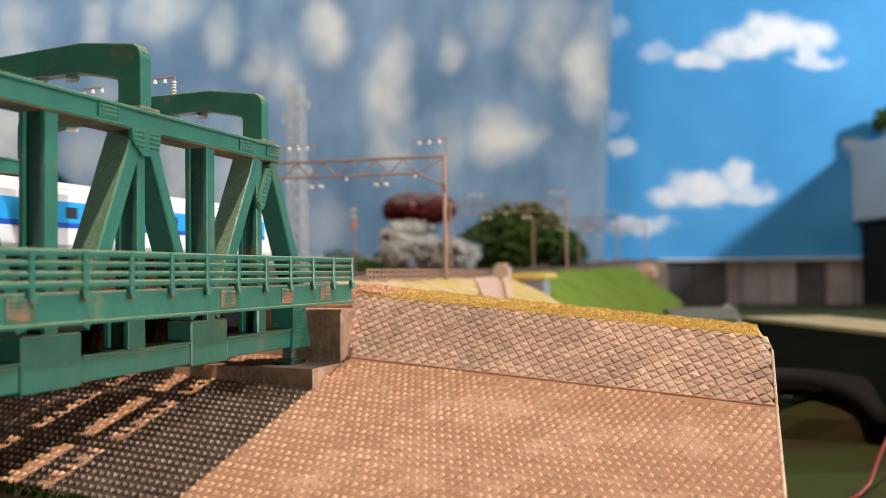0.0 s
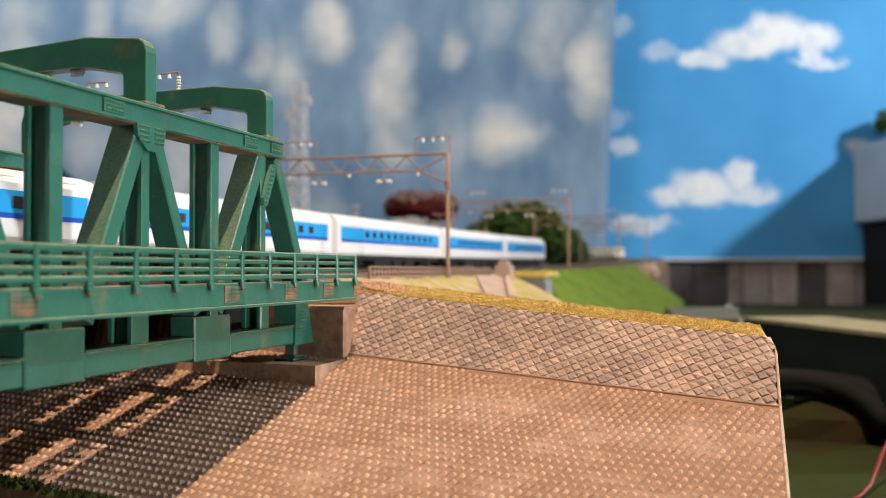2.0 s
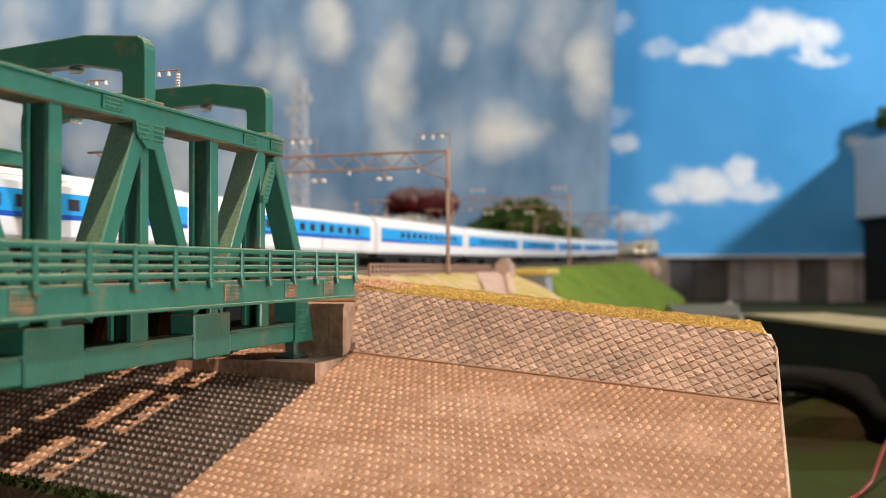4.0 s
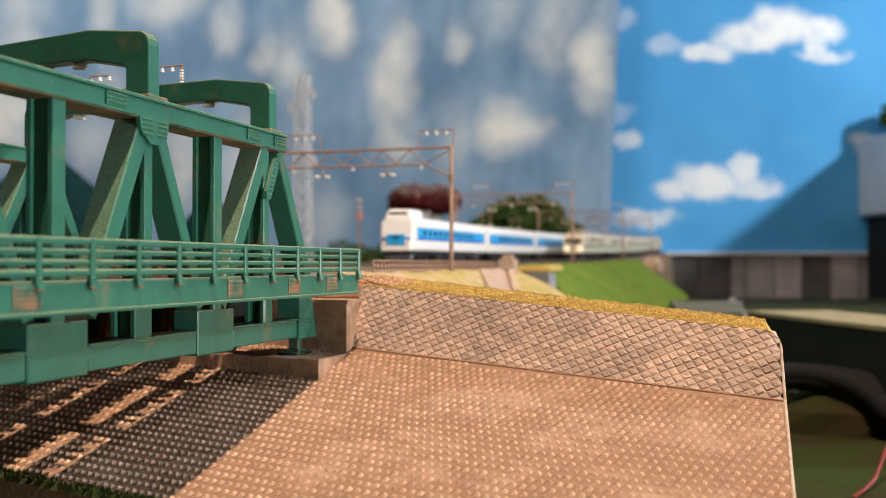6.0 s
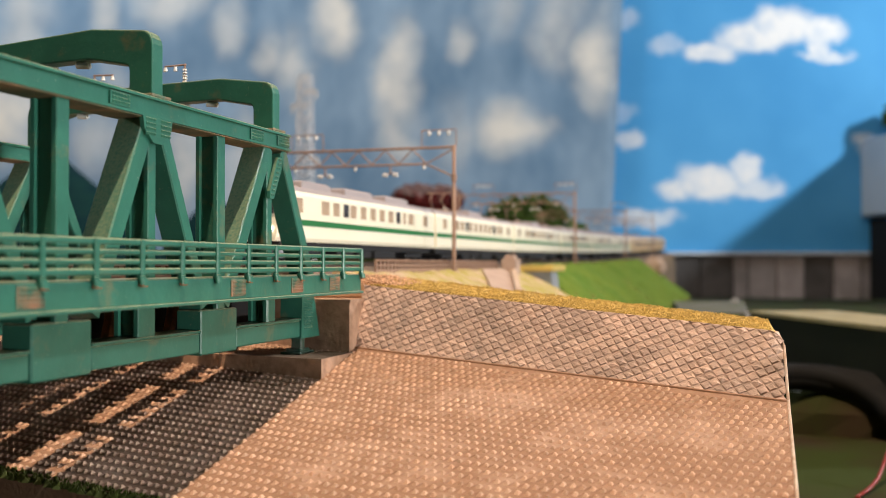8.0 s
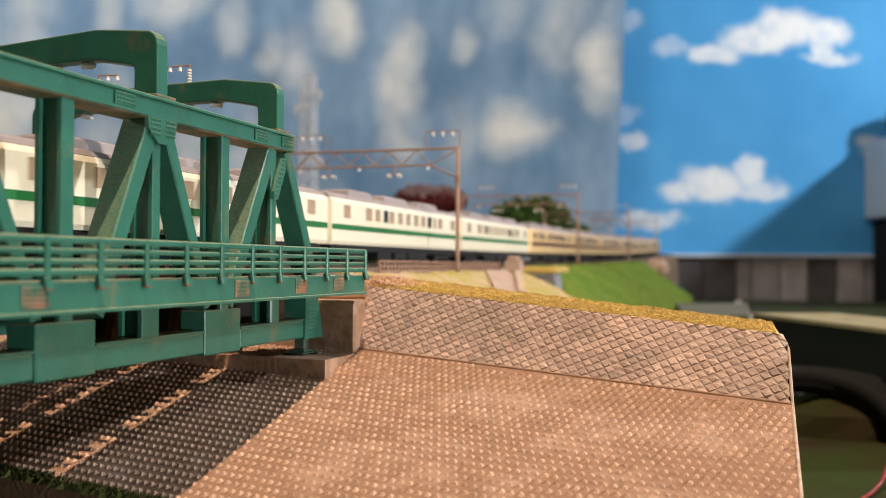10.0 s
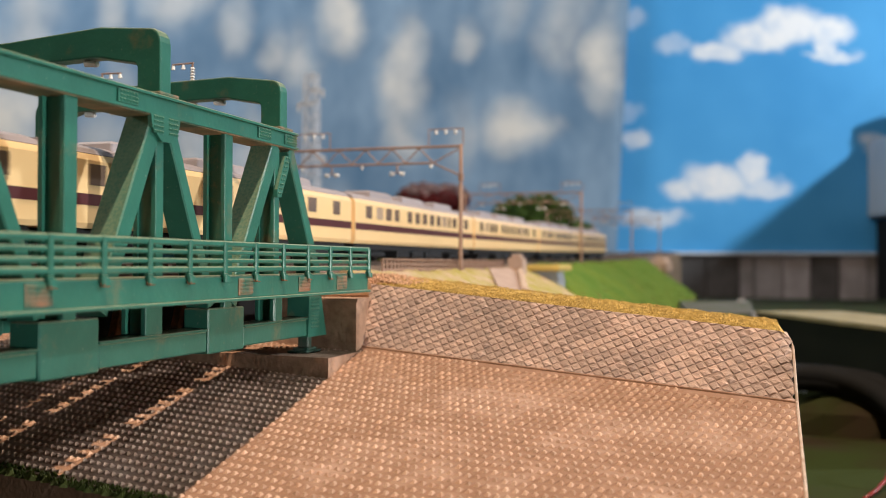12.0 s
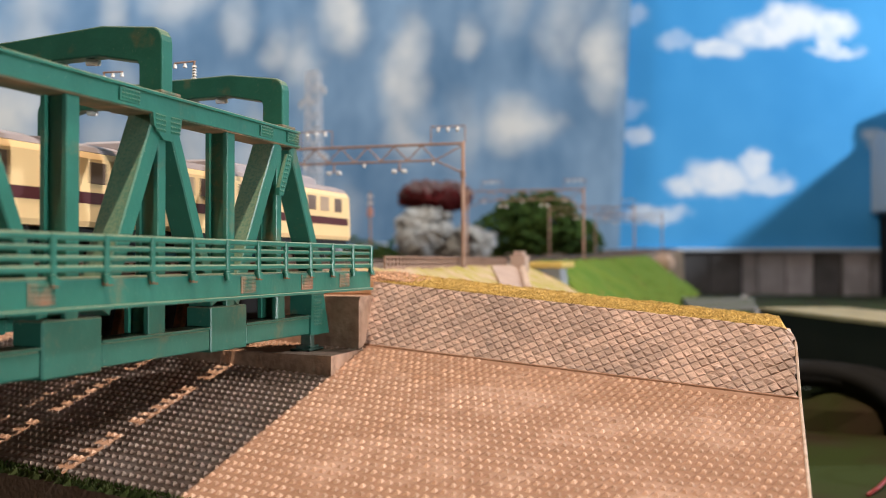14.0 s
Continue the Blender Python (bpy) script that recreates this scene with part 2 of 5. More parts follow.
FASCIA = material("dark_fascia", (0.006, 0.009, 0.007), 0.7, second=(0.010, 0.013, 0.009), scale=20, amount=0.8, spec=0.15)
PLY = material("plywood_edge", (0.30, 0.26, 0.15), 0.8, second=(0.22, 0.19, 0.10), scale=60, amount=0.9)
BLACK = material("black_plastic", (0.008, 0.008, 0.008), 0.8, scale=50, spec=0.2)
RED = material("red_wire", (0.22, 0.015, 0.012), 0.4, scale=100)
PLANK_A = material("grey_board", (0.34, 0.31, 0.32), 0.85, second=(0.24, 0.22, 0.22), scale=18, amount=0.9, per_piece=0.3)
PLANK_B = material("dark_board", (0.07, 0.065, 0.065), 0.85, second=(0.11, 0.10, 0.10), scale=18, amount=0.9, per_piece=0.3)
WHITE = material("white_cabinet", (0.42, 0.45, 0.48), 0.5, second=(0.36, 0.39, 0.42), scale=9, amount=0.6)
PLASTER = material("room_plaster", (0.22, 0.22, 0.21), 0.9, second=(0.19, 0.19, 0.18), scale=4, amount=0.7, bump=0.1, bump_scale=60)
FLOORING = material("room_floor", (0.22, 0.17, 0.12), 0.7, second=(0.17, 0.13, 0.09), scale=6, amount=0.8)
CREAM = material("cream_body", (0.84, 0.59, 0.30), 0.35, second=(0.80, 0.55, 0.27), scale=30, amount=0.6, coat=0.2)
IVORY = material("ivory_body", (0.86, 0.81, 0.66), 0.35, second=(0.82, 0.77, 0.61), scale=30, amount=0.6, coat=0.2)
SNOW = material("white_body", (0.82, 0.83, 0.85), 0.35, second=(0.78, 0.79, 0.82), scale=30, amount=0.6, coat=0.2)
MAROON = material("maroon_stripe", (0.085, 0.022, 0.025), 0.4, scale=40)
FOREST = material("green_stripe", (0.02, 0.17, 0.05), 0.4, scale=40)
SKY_BLUE = material("sky_blue_band", (0.02, 0.36, 0.80), 0.35, scale=40, second=(0.02, 0.33, 0.76))
DEEP_BLUE = material("deep_blue_stripe", (0.015, 0.09, 0.52), 0.35, scale=40)
PINK = material("pale_pink_panel", (0.75, 0.48, 0.42), 0.4, scale=40)
ROOF = material("grey_roof", (0.33, 0.29, 0.30), 0.6, second=(0.27, 0.24, 0.25), scale=60, amount=0.8, bump=0.2)
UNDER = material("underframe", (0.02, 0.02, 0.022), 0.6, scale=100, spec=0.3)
PANE = material("train_window", (0.045, 0.045, 0.055), 0.12, scale=40)
PANE_BROWN = material("train_window_dim", (0.17, 0.12, 0.095), 0.15, second=(0.09, 0.07, 0.06), scale=60, amount=0.9)
PANE_WARM = material("train_window_blind", (0.42, 0.31, 0.22), 0.25, second=(0.24, 0.18, 0.14), scale=80, amount=0.8)


def glow(name, colour, strength):
    m = material(name, colour, 0.3)
    m.node_tree.nodes["Principled BSDF"].inputs["Emission Color"].default_value = (*colour, 1)
    m.node_tree.nodes["Principled BSDF"].inputs["Emission Strength"].default_value = strength
    return m


HEADLIGHT = glow("headlight", (1.0, 0.92, 0.72), 2.6)


# ---- mesh building, in millimetres ----
class Geo:
    def __init__(self):
        self.v, self.f = [], []

    def add(self, verts, faces):
        k = len(self.v)
        self.v += [tuple(p) for p in verts]
        self.f += [tuple(i + k for i in q) for q in faces]
        return self

    def hexa(self, p):
        """Eight corners: four below, four above, both counter-clockwise."""
        return self.add(p, [(3, 2, 1, 0), (4, 5, 6, 7), (0, 1, 5, 4), (1, 2, 6, 5), (2, 3, 7, 6), (3, 0, 4, 7)])

    def box(self, lo, hi, c=0.0):
        """A box; c chamfers all its edges."""
        (x0, y0, z0), (x1, y1, z1) = lo, hi
        c = min(c, (x1 - x0) * 0.45, (y1 - y0) * 0.45, (z1 - z0) * 0.45)
        if c <= 0:
            return self.hexa([(x0, y0, z0), (x1, y0, z0), (x1, y1, z0), (x0, y1, z0), (x0, y0, z1), (x1, y0, z1), (x1, y1, z1), (x0, y1, z1)])
        rings = []
        for z, i in ((z0, c), (z0 + c, 0), (z1 - c, 0), (z1, c)):
            a = c
            rings.append([(x0 + a + i * 0, y0 + i, z), (x1 - a, y0 + i, z), (x1 - i, y0 + a, z), (x1 - i, y1 - a, z), (x1 - a, y1 - i, z), (x0 + a, y1 - i, z), (x0 + i, y1 - a, z), (x0 + i, y0 + a, z)])
        return self.loft(rings, True)

    def loft(self, rings, caps=True, closed=True):
        n, k = len(rings[0]), len(self.v)
        for r in rings:
            self.v += [tuple(p) for p in r]
        for a in range(len(rings) - 1):
            for i in range(n if closed else n - 1):
                j = (i + 1) % n
                self.f.append((k + a * n + i, k + a * n + j, k + (a + 1) * n + j, k + (a + 1) * n + i))
        if caps and closed:
            self.f.append(tuple(k + i for i in reversed(range(n))))
            self.f.append(tuple(k + (len(rings) - 1) * n + i for i in range(n)))
        return self

    def beam(self, p0, p1, w, h, side=(1, 0, 0), c=0.25):
        """A chamfered bar from p0 to p1; w across 'side', h across the third way."""
        p0, p1, s = Vector(p0), Vector(p1), Vector(side)
        d = (p1 - p0).normalized()
        if abs(s.normalized().dot(d)) > 0.98:
            s = Vector((0, 1, 0))
        s = (s - d * s.dot(d)).normalized()
        t = d.cross(s)
        c = min(c, w * 0.4, h * 0.4)
        prof = [(-w / 2 + c, -h / 2), (w / 2 - c, -h / 2), (w / 2, -h / 2 + c), (w / 2, h / 2 - c), (w / 2 - c, h / 2), (-w / 2 + c, h / 2), (-w / 2, h / 2 - c), (-w / 2, -h / 2 + c)]
        return self.loft([[q + s * a + t * b for a, b in prof] for q in (p0, p1)])

    def tube(self, pts, r, n=8):
        pts = [Vector(p) for p in pts]
        rings = []
        for i, p in enumerate(pts):
            d = (pts[min(i + 1, len(pts) - 1)] - pts[max(i - 1, 0)]).normalized()
            s = d.cross(Vector((0, 0, 1)) if abs(d.z) < 0.9 else Vector((1, 0, 0))).normalized()
            t = d.cross(s)
            rings.append([p + (s * math.cos(a) + t * math.sin(a)) * (r[i] if isinstance(r, (list, tuple)) else r) for a in [6.28319 * k / n for k in range(n)]])
        return self.loft(rings)

    def prism(self, poly, x0, x1):
        """A polygon of (y, z) extruded along x."""
        return self.loft([[(x, y, z) for y, z in poly] for x in (x0, x1)])

    def lump(self, c, r, n=1, wob=0.25, rng=random):
        """A small uneven clump."""
        m = 6
        rings = [[(c[0] + r[0] * math.sin(a) * math.cos(b) * (1 + rng.uniform(-wob, wob)), c[1] + r[1] * math.sin(a) * math.sin(b) * (1 + rng.uniform(-wob, wob)),
                   c[2] + r[2] * math.cos(a) * (1 + rng.uniform(-wob, wob))) for b in [6.28319 * k / m for k in range(m)]] for a in (2.7, 1.95, 1.2, 0.45)]
        return self.loft(rings)

    def mesh(self, name, mat, smooth=False):
        me = bpy.data.meshes.new(name)
        me.from_pydata([(x * MM, y * MM, z * MM) for x, y, z in self.v], [], self.f)
        me.materials.append(mat)
        if smooth:
            me.shade_smooth()
        bm = bmesh.new()
        bm.from_mesh(me)
        bmesh.ops.recalc_face_normals(bm, faces=bm.faces)
        bm.to_mesh(me)
        bm.free()
        return me


def part(name, geo, mat, parent=None, label="", smooth=False, at=None):
    """Links a Geo (or a mesh to be shared) as one mesh object under its thing."""
    me = geo.mesh(name, mat, smooth) if isinstance(geo, Geo) else geo
    ob = new(name, me)
    if parent:
        ob.parent = parent
    if at is not None:
        ob.matrix_basis = at
    return tagged(ob, label) if label else ob


def thing(name, label, category, at=(0, 0, 0), rz=0, group="", kind=""):
    ob = new(name)
    ob.empty_display_size = 0.01
    ob.matrix_world = pose(at[0] * MM, at[1] * MM, at[2] * MM, 0, 0, rz)
    return tagged(ob, label, category, group, kind)


def solid(name, geo, mat, label, category="", kind="", smooth=False, group=""):
    return tagged(part(name, geo, mat, None, "", smooth), label, category, group, kind)


# ---- the plan ----
RAIL_Z = 1.0             # rail tops; the camera's eye is about level with them
NEAR_X, FAR_X = -150.0, -183.0
BEND_Y, BEND_R = 1750.0, 900.0
YAW = 16.9


def on_track(s, x0):
    """Place and heading (radians left of +y) at s along a track: straight on, then a wide bend to the left."""
    if s <= BEND_Y:
        return x0, s, 0.0
    r = BEND_R + (x0 - NEAR_X)
    a = (s - BEND_Y) / r
    return x0 - r + r * math.cos(a), BEND_Y + r * math.sin(a), a


def grade(s):
    """How far the line has climbed at s: a gentle ramp that grows steeper, then a level stretch."""
    return 23.0 * ((min(max(s, 300.0), 1900.0) - 300.0) / 1570.0) ** 2


def away(px, z, d):
    """A place d mm along the view's axis, px to the right of it (in thousandths of d)."""
    a = radians(YAW)
    u = px * d
    return -math.sin(a) * d + math.cos(a) * u, math.cos(a) * d + math.sin(a) * u, z


# ---- room shell ----
RX0, RX1, RY0, RY1, RZ0, RZ1 = -3600, 2600, -2400, 4400, -900, 2300
solid("floor", Geo().box((RX0, RY0, RZ0 - 60), (RX1, RY1, RZ0)), FLOORING, "brown floor of the hobby room", kind="structure")
solid("ceiling", Geo().box((RX0, RY0, RZ1), (RX1, RY1, RZ1 + 60)), PLASTER, "grey plaster ceiling of the hobby room", kind="structure")
for nm, lo, hi in (("wall_north", (RX0, RY1, RZ0), (RX1, RY1 + 60, RZ1)), ("wall_south", (RX0, RY0 - 60, RZ0), (RX1, RY0, RZ1)),
                   ("wall_west", (RX0 - 60, RY0, RZ0), (RX0, RY1, RZ1)), ("wall_east", (RX1, RY0, RZ0), (RX1 + 60, RY1, RZ1))):
    solid(nm, Geo().box(lo, hi), PLASTER, "plain grey room wall", kind="structure")

# ---- backdrops ----
K = 3000 / 1780.0        # mm at the backdrop for a thousandth-and-a-bit of view angle


def sky_blobs(rows):
    return [((x - 784) * K * MM, (467 - y) * K * MM, rx * K * MM, ry * K * MM, s) for x, y, rx, ry, s in rows]


CURTAIN_BLOBS = [(590, 25, 30, 58, 1), (305, 5, 45, 30, .8), (705, 130, 34, 70, .95), (700, 215, 22, 50, .7), (820, 65, 24, 27, .7), (895, 225, 52, 36, .85),
                 (985, 55, 36, 48, .55), (1058, 112, 36, 66, 1), (482, 90, 26, 44, .7), (522, 120, 26, 60, .7), (400, 45, 25, 40, .45), (800, 250, 28, 60, .4),
                 (6, 215, 42, 62, .95), (570, 380, 34, 50, .35), (180, 30, 30, 50, .5), (890, 25, 34, 38, .35), (40, 30, 34, 55, .6), (4, 120, 30, 70, .6), (30, 215, 46, 60, .9), (325, 290, 34, 90, .75), (160, 250, 45, 50, .45), (425, 300, 26, 80, .5), (215, 150, 30, 40, .4)]
CURTAIN = printed_sky("printed_cloud_curtain", (0.085, 0.172, 0.285), (0.74, 0.71, 0.65), sky_blobs(CURTAIN_BLOBS), 0.85, 0.22, 4.0, (0.215, 0.325, 0.455), 1.6, 0.35)
BOARD_BLOBS = [(1395, 38, 55, 34, 1), (1335, 62, 62, 26, 1), (1258, 84, 45, 20, .95), (1465, 48, 42, 24, 1), (1472, 96, 46, 10, .8), (1458, 82, 16, 18, .9),
               (1180, 72, 34, 18, .45), (1112, 28, 26, 16, .4), (1110, 246, 26, 16, .75), (1105, 190, 20, 20, .3), (1262, 318, 58, 28, 1), (1328, 296, 24, 26, .95),
               (1345, 330, 46, 18, .8), (1198, 334, 30, 18, .9), (1145, 384, 52, 18, .8), (1545, 250, 32, 16, .7)]
BOARD = printed_sky("printed_sky_board", (0.035, 0.27, 0.60), (0.78, 0.80, 0.83), sky_blobs(BOARD_BLOBS), 0.4, 0.085, 13.0, (0.06, 0.33, 0.68))


def backdrop():
    a = radians(YAW)
    origin = Matrix.Translation((-math.sin(a) * 3.0, math.cos(a) * 3.0, 0)) @ Matrix.Rotation(a, 4, "Z")
    # hanging cloth with shallow vertical folds, its free edge a little askew
    nu, nv = 90, 24
    front = []
    for j in range(nv + 1):
        z = -260 + (1500 + 260) * j / nv
        edge = (1079 - 784) * K + (z - 30) * 0.05
        row = []
        for i in range(nu + 1):
            x = -2300 + (edge + 2300) * i / nu
            y = 7 * math.sin(x / 46.0) * (0.5 + 0.5 * math.sin(x / 310.0)) + (10 * math.sin(x / 90.0) if x < -700 else 0) - 8
            row.append((x, y, z))
        front.append(row)
    g = Geo()
    g.v = [p for r in front for p in r] + [(x, y + 4, z) for r in front for x, y, z in r]
    w, off = nu + 1, (nu + 1) * (nv + 1)
    for j in range(nv):
        for i in range(nu):
            q = (j * w + i, j * w + i + 1, (j + 1) * w + i + 1, (j + 1) * w + i)
            g.f.append(q)
            g.f.append(tuple(off + k for k in reversed(q)))
    for j in range(nv):
        i = nu
        g.f.append((j * w + i, off + j * w + i, off + (j + 1) * w + i, (j + 1) * w + i))
    c = solid("cloud_backdrop_curtain", g, CURTAIN, "grey-blue cloth backdrop printed with soft pale clouds", "backdrop", smooth=True, kind="structure")
    c.matrix_world = origin
    x0 = (1040 - 784) * K
    b = solid("sky_backdrop_board", Geo().box((x0, 30, 39), (1900, 38, 1500)), BOARD, "bright blue sky board printed with white clouds", "backdrop", kind="structure")
    b.matrix_world = origin
    lip = solid("backdrop_edge_strip", Geo().box((x0, 14, 30), (1900, 29, 38), 1), PALE_STEEL, "pale metal strip along the sky board's lower edge", "trim", kind="structure")
    lip.matrix_world = origin
    # boarding under the sky board
    wall = thing("board_fence", "weathered grey and dark upright boards under the sky board", "fence")
    wall.matrix_world = origin
    part("backing", Geo().box((x0, 46, -620), (1900, 60, 29)), PLANK_B, wall)
    x = (1150 - 784) * K
    rng = random.Random(4)
    while x < 1500:
        wd = rng.choice((46, 60, 85, 100, 150))
        part("board", Geo().box((x, 34 - rng.uniform(0, 5), -600), (x + wd - 5, 45, 26), 2), PLANK_B if rng.random() < 0.35 else PLANK_A, wall)
        x += wd
    part("rail", Geo().box((x0, 22, -150), (1500, 33, -128), 2), PLANK_B, wall)
    # tall cupboard standing against the board
    cup = thing("cupboard", "white upper cupboard over a dark open base beside the sky board", "cupboard")
    cup.matrix_world = origin
    cx = (1530 - 784) * K
    part("upper_case", Geo().box((cx, -950, 142), (cx + 520, 28, 372), 6), WHITE, cup)
    part("base_case", Geo().box((cx + 20, -942, -890), (cx + 520, 12, 136), 4), BLACK, cup, "dark base unit")
    bush = thing("trailing_plant", "dark green bushy plant on top of the white cupboard", "plant")
    bush.matrix_world = origin
    rng = random.Random(8)
    pot = Geo().tube([(cx + 100, -70, 372), (cx + 100, -70, 415)], [30, 40], 14)
    part("pot", pot, GREY, bush)
    g = Geo()
    for i in range(260):
        a, r = rng.uniform(0, 6.28), rng.uniform(0, 1) ** 0.5
        h = rng.uniform(-0.3, 1)
        g.lump((cx + 100 + 62 * r * math.cos(a), -70 + 62 * r * math.sin(a), 425 + 70 * h * (1 - 0.5 * r)), (11, 11, 7), rng=rng)
    part("foliage", g, LEAF, bush)


backdrop()

# ---- layout table and the ground on it ----
TABLE_Z = -92.0
solid("layout_table", Geo().box((-2500, -500, TABLE_Z - 30), (700, 2900, TABLE_Z), 2), MAT, "low layout table covered with a dim green-brown mat", "table", kind="structure")
g = Geo()
for x in (-2400, 600):
    for y in (-400, 1200, 2800):
        g.box((x - 35, y - 35, RZ0), (x + 35, y + 35, TABLE_Z - 30), 3)
solid("table_frame", g, PLY, "plain timber legs under the layout table", "table", kind="structure")


def sweep(name, prof, s0, s1, mat, label, step=60.0, rough=0.0, seed=1, kind="structure"):
    """A cross-section (offset from the near track, z) carried along the line of the track."""
    rng = random.Random(seed)
    n = max(2, int((s1 - s0) / step) + 1)
    rings = []
    for k in range(n):
        s = s0 + (s1 - s0) * k / (n - 1)
        x, y, a = on_track(s, NEAR_X)
        rings.append([(x + o * math.cos(a), y + o * math.sin(a), z + (rng.uniform(-rough, rough) + grade(s) if z > TABLE_Z + 1 else 0)) for o, z in prof])
    return solid(name, Geo().loft(rings), mat, label, kind=kind)


# ballast shelf, then slopes: dry yellow near the bridge, bright green farther on
sweep("ballast_bed", [(-53, -3), (-50, -0.6), (16, -0.6), (21, -3.2), (21, -9), (-53, -9)], 272, 4600, BALLAST, "brown-grey ballast bed under two tracks", 25)
sweep("track_embankment", [(-110, TABLE_Z), (-64, -8), (-54, -3.4), (20, -3.4), (24, -9.2), (24, TABLE_Z)], 292, 4600, EARTH, "brown earth embankment that carries the tracks", 30, 0.3)
sweep("dry_slope", [(21.5, -2.6)] + [(27 + 5.5 * k, -3.6 - 2.75 * k) for k in range(7)] + [(66, TABLE_Z), (24.2, TABLE_Z)], 300, 554, DRY, "dry yellow turf slope below the tracks", 4, 0.8, 2)
sweep("green_slope", [(21.5, -1.6), (26, -1.0)] + [(30 + 7 * k, -1.2 - 5.1 * k) for k in range(9)] + [(92, TABLE_Z), (24.2, TABLE_Z)], 574, 1170, GRASS, "bright green turf slope below the tracks", 5, 1.3, 3)
g = Geo()
rng = random.Random(77)
for k in range(5000):
    s, d = rng.uniform(576, 1168), rng.random()
    x, y, a = on_track(s, NEAR_X)
    o, z, r = 26 + 60 * d, -0.9 - 43.0 * d + grade(s), rng.uniform(1.4, 3.6)
    x, y = x + o * math.cos(a), y + o * math.sin(a)
    g.add([(x - r, y - r * 0.6, z - 1), (x + r, y - r * 0.5, z - 1), (x + rng.uniform(-1, 1), y + r, z - 1), (x + rng.uniform(-0.5, 1.5), y + rng.uniform(-1, 1), z + rng.uniform(0.6, 2.2))], [(0, 1, 3), (1, 2, 3), (2, 0, 3)])
solid("green_tufts", g, TUFT, "tufts of bright and yellowish green scatter on the slope", kind="stuff")
sweep("far_verge", [(21.5, -2.2), (25, -3), (28, -20), (29, TABLE_Z), (24.2, TABLE_Z)], 1175, 2600, EARTH, "brown verge beside the far tracks", 30, 0.6, 4)
solid("inner_field", Geo().box((-2300, 300, TABLE_Z), (-262, 2700, -8), 3), EARTH, "brown field inside the loop of track", kind="structure")


def track(name, x0, s0, s1, label):
    """Two rails and their sleepers along one line."""
    t = thing(name, label, "track", kind="structure")
    for o in (-4.6, 4.6):
        rings = []
        n = int((s1 - s0) / 30) + 1
        for k in range(n + 1):
            s = s0 + (s1 - s0) * k / n
            x, y, a = on_track(s, x0)
            c, sn = math.cos(a), math.sin(a)
            rings.append([(x + q * c, y + q * sn, z + grade(s)) for q, z in ((o - 0.5, -0.5), (o + 0.5, -0.5), (o + 0.45, RAIL_Z), (o - 0.45, RAIL_Z))])
        part("rail", Geo().loft(rings), RAIL, t)
    g = Geo()
    s = s0 + 2
    while s < s1:
        x, y, a = on_track(s, x0)
        c, sn = math.cos(a), math.sin(a)
        # on the bridge the sleepers are short blocks under each rail
        for u0, u1 in ((-8.5, -2.4), (3.8, 8.2)) if s < 262 else ((-8.5, 8.5),):
            q = [(x + u * c - v * sn, y + u * sn + v * c) for u, v in ((u0, -0.9), (u1, -0.9), (u1, 0.9), (u0, 0.9))]
            g.hexa([(*p, grade(s) - 1.4) for p in q] + [(*p, grade(s) - 0.3) for p in q])
        s += 4.4
    tagged(part("sleepers", g, SLEEPER, t), kind="stuff")


track("track_1", NEAR_X, -800, 4500, "nearer track with rusty rails on brown sleepers")
track("track_2", FAR_X, -800, 4500, "farther track with rusty rails on brown sleepers")

# ---- truss bridge ----
END_Y, PANEL = 267.0, 29.3
APEX = [244.5 - 2 * PANEL * k for k in range(6)]
POST = [214.4 - 58.1 * k for k in range(6)]
PLATE = [221.8 - 57.1 * k for k in range(6)]
START_Y = PLATE[-1] - 28
MID_X = -166.5


def rivets(g, x, y0, y1, z0, z1, ny, nz, out=0.5, r=0.34, sgn=1):
    """Small raised rivet heads on an upright plate that faces sgn * x."""
    for i in range(ny):
        for j in range(nz):
            y, z = y0 + (y1 - y0) * (i + 0.5) / ny, z0 + (z1 - z0) * (j + 0.5) / nz
            g.add([(x, y - r, z - r), (x, y + r, z - r), (x, y + r, z + r), (x, y - r, z + r), (x + out * sgn, y, z)], [(0, 1, 4), (1, 2, 4), (2, 3, 4), (3, 0, 4)])


def ibeam(g, p0, p1, width, depth, t=1.1):
    """A rolled post as one I-shaped bar: its two flanges face along x."""
    p0, p1 = Vector(p0), Vector(p1)
    d = (p1 - p0).normalized()
    s = Vector((1, 0, 0))
    q = d.cross(s)
    w, h, b, c = width / 2, depth / 2, 0.7, 0.2
    prof = [(-h, -w + c), (-h + c, -w), (-h + t, -w), (-h + t, -b), (h - t, -b), (h - t, -w), (h - c, -w), (h, -w + c),
            (h, w - c), (h - c, w), (h - t, w), (h - t, b), (-h + t, b), (-h + t, w), (-h + c, w), (-h, w - c)]
    g.loft([[e + s * a + q * z for a, z in prof] for e in (p0, p1)])


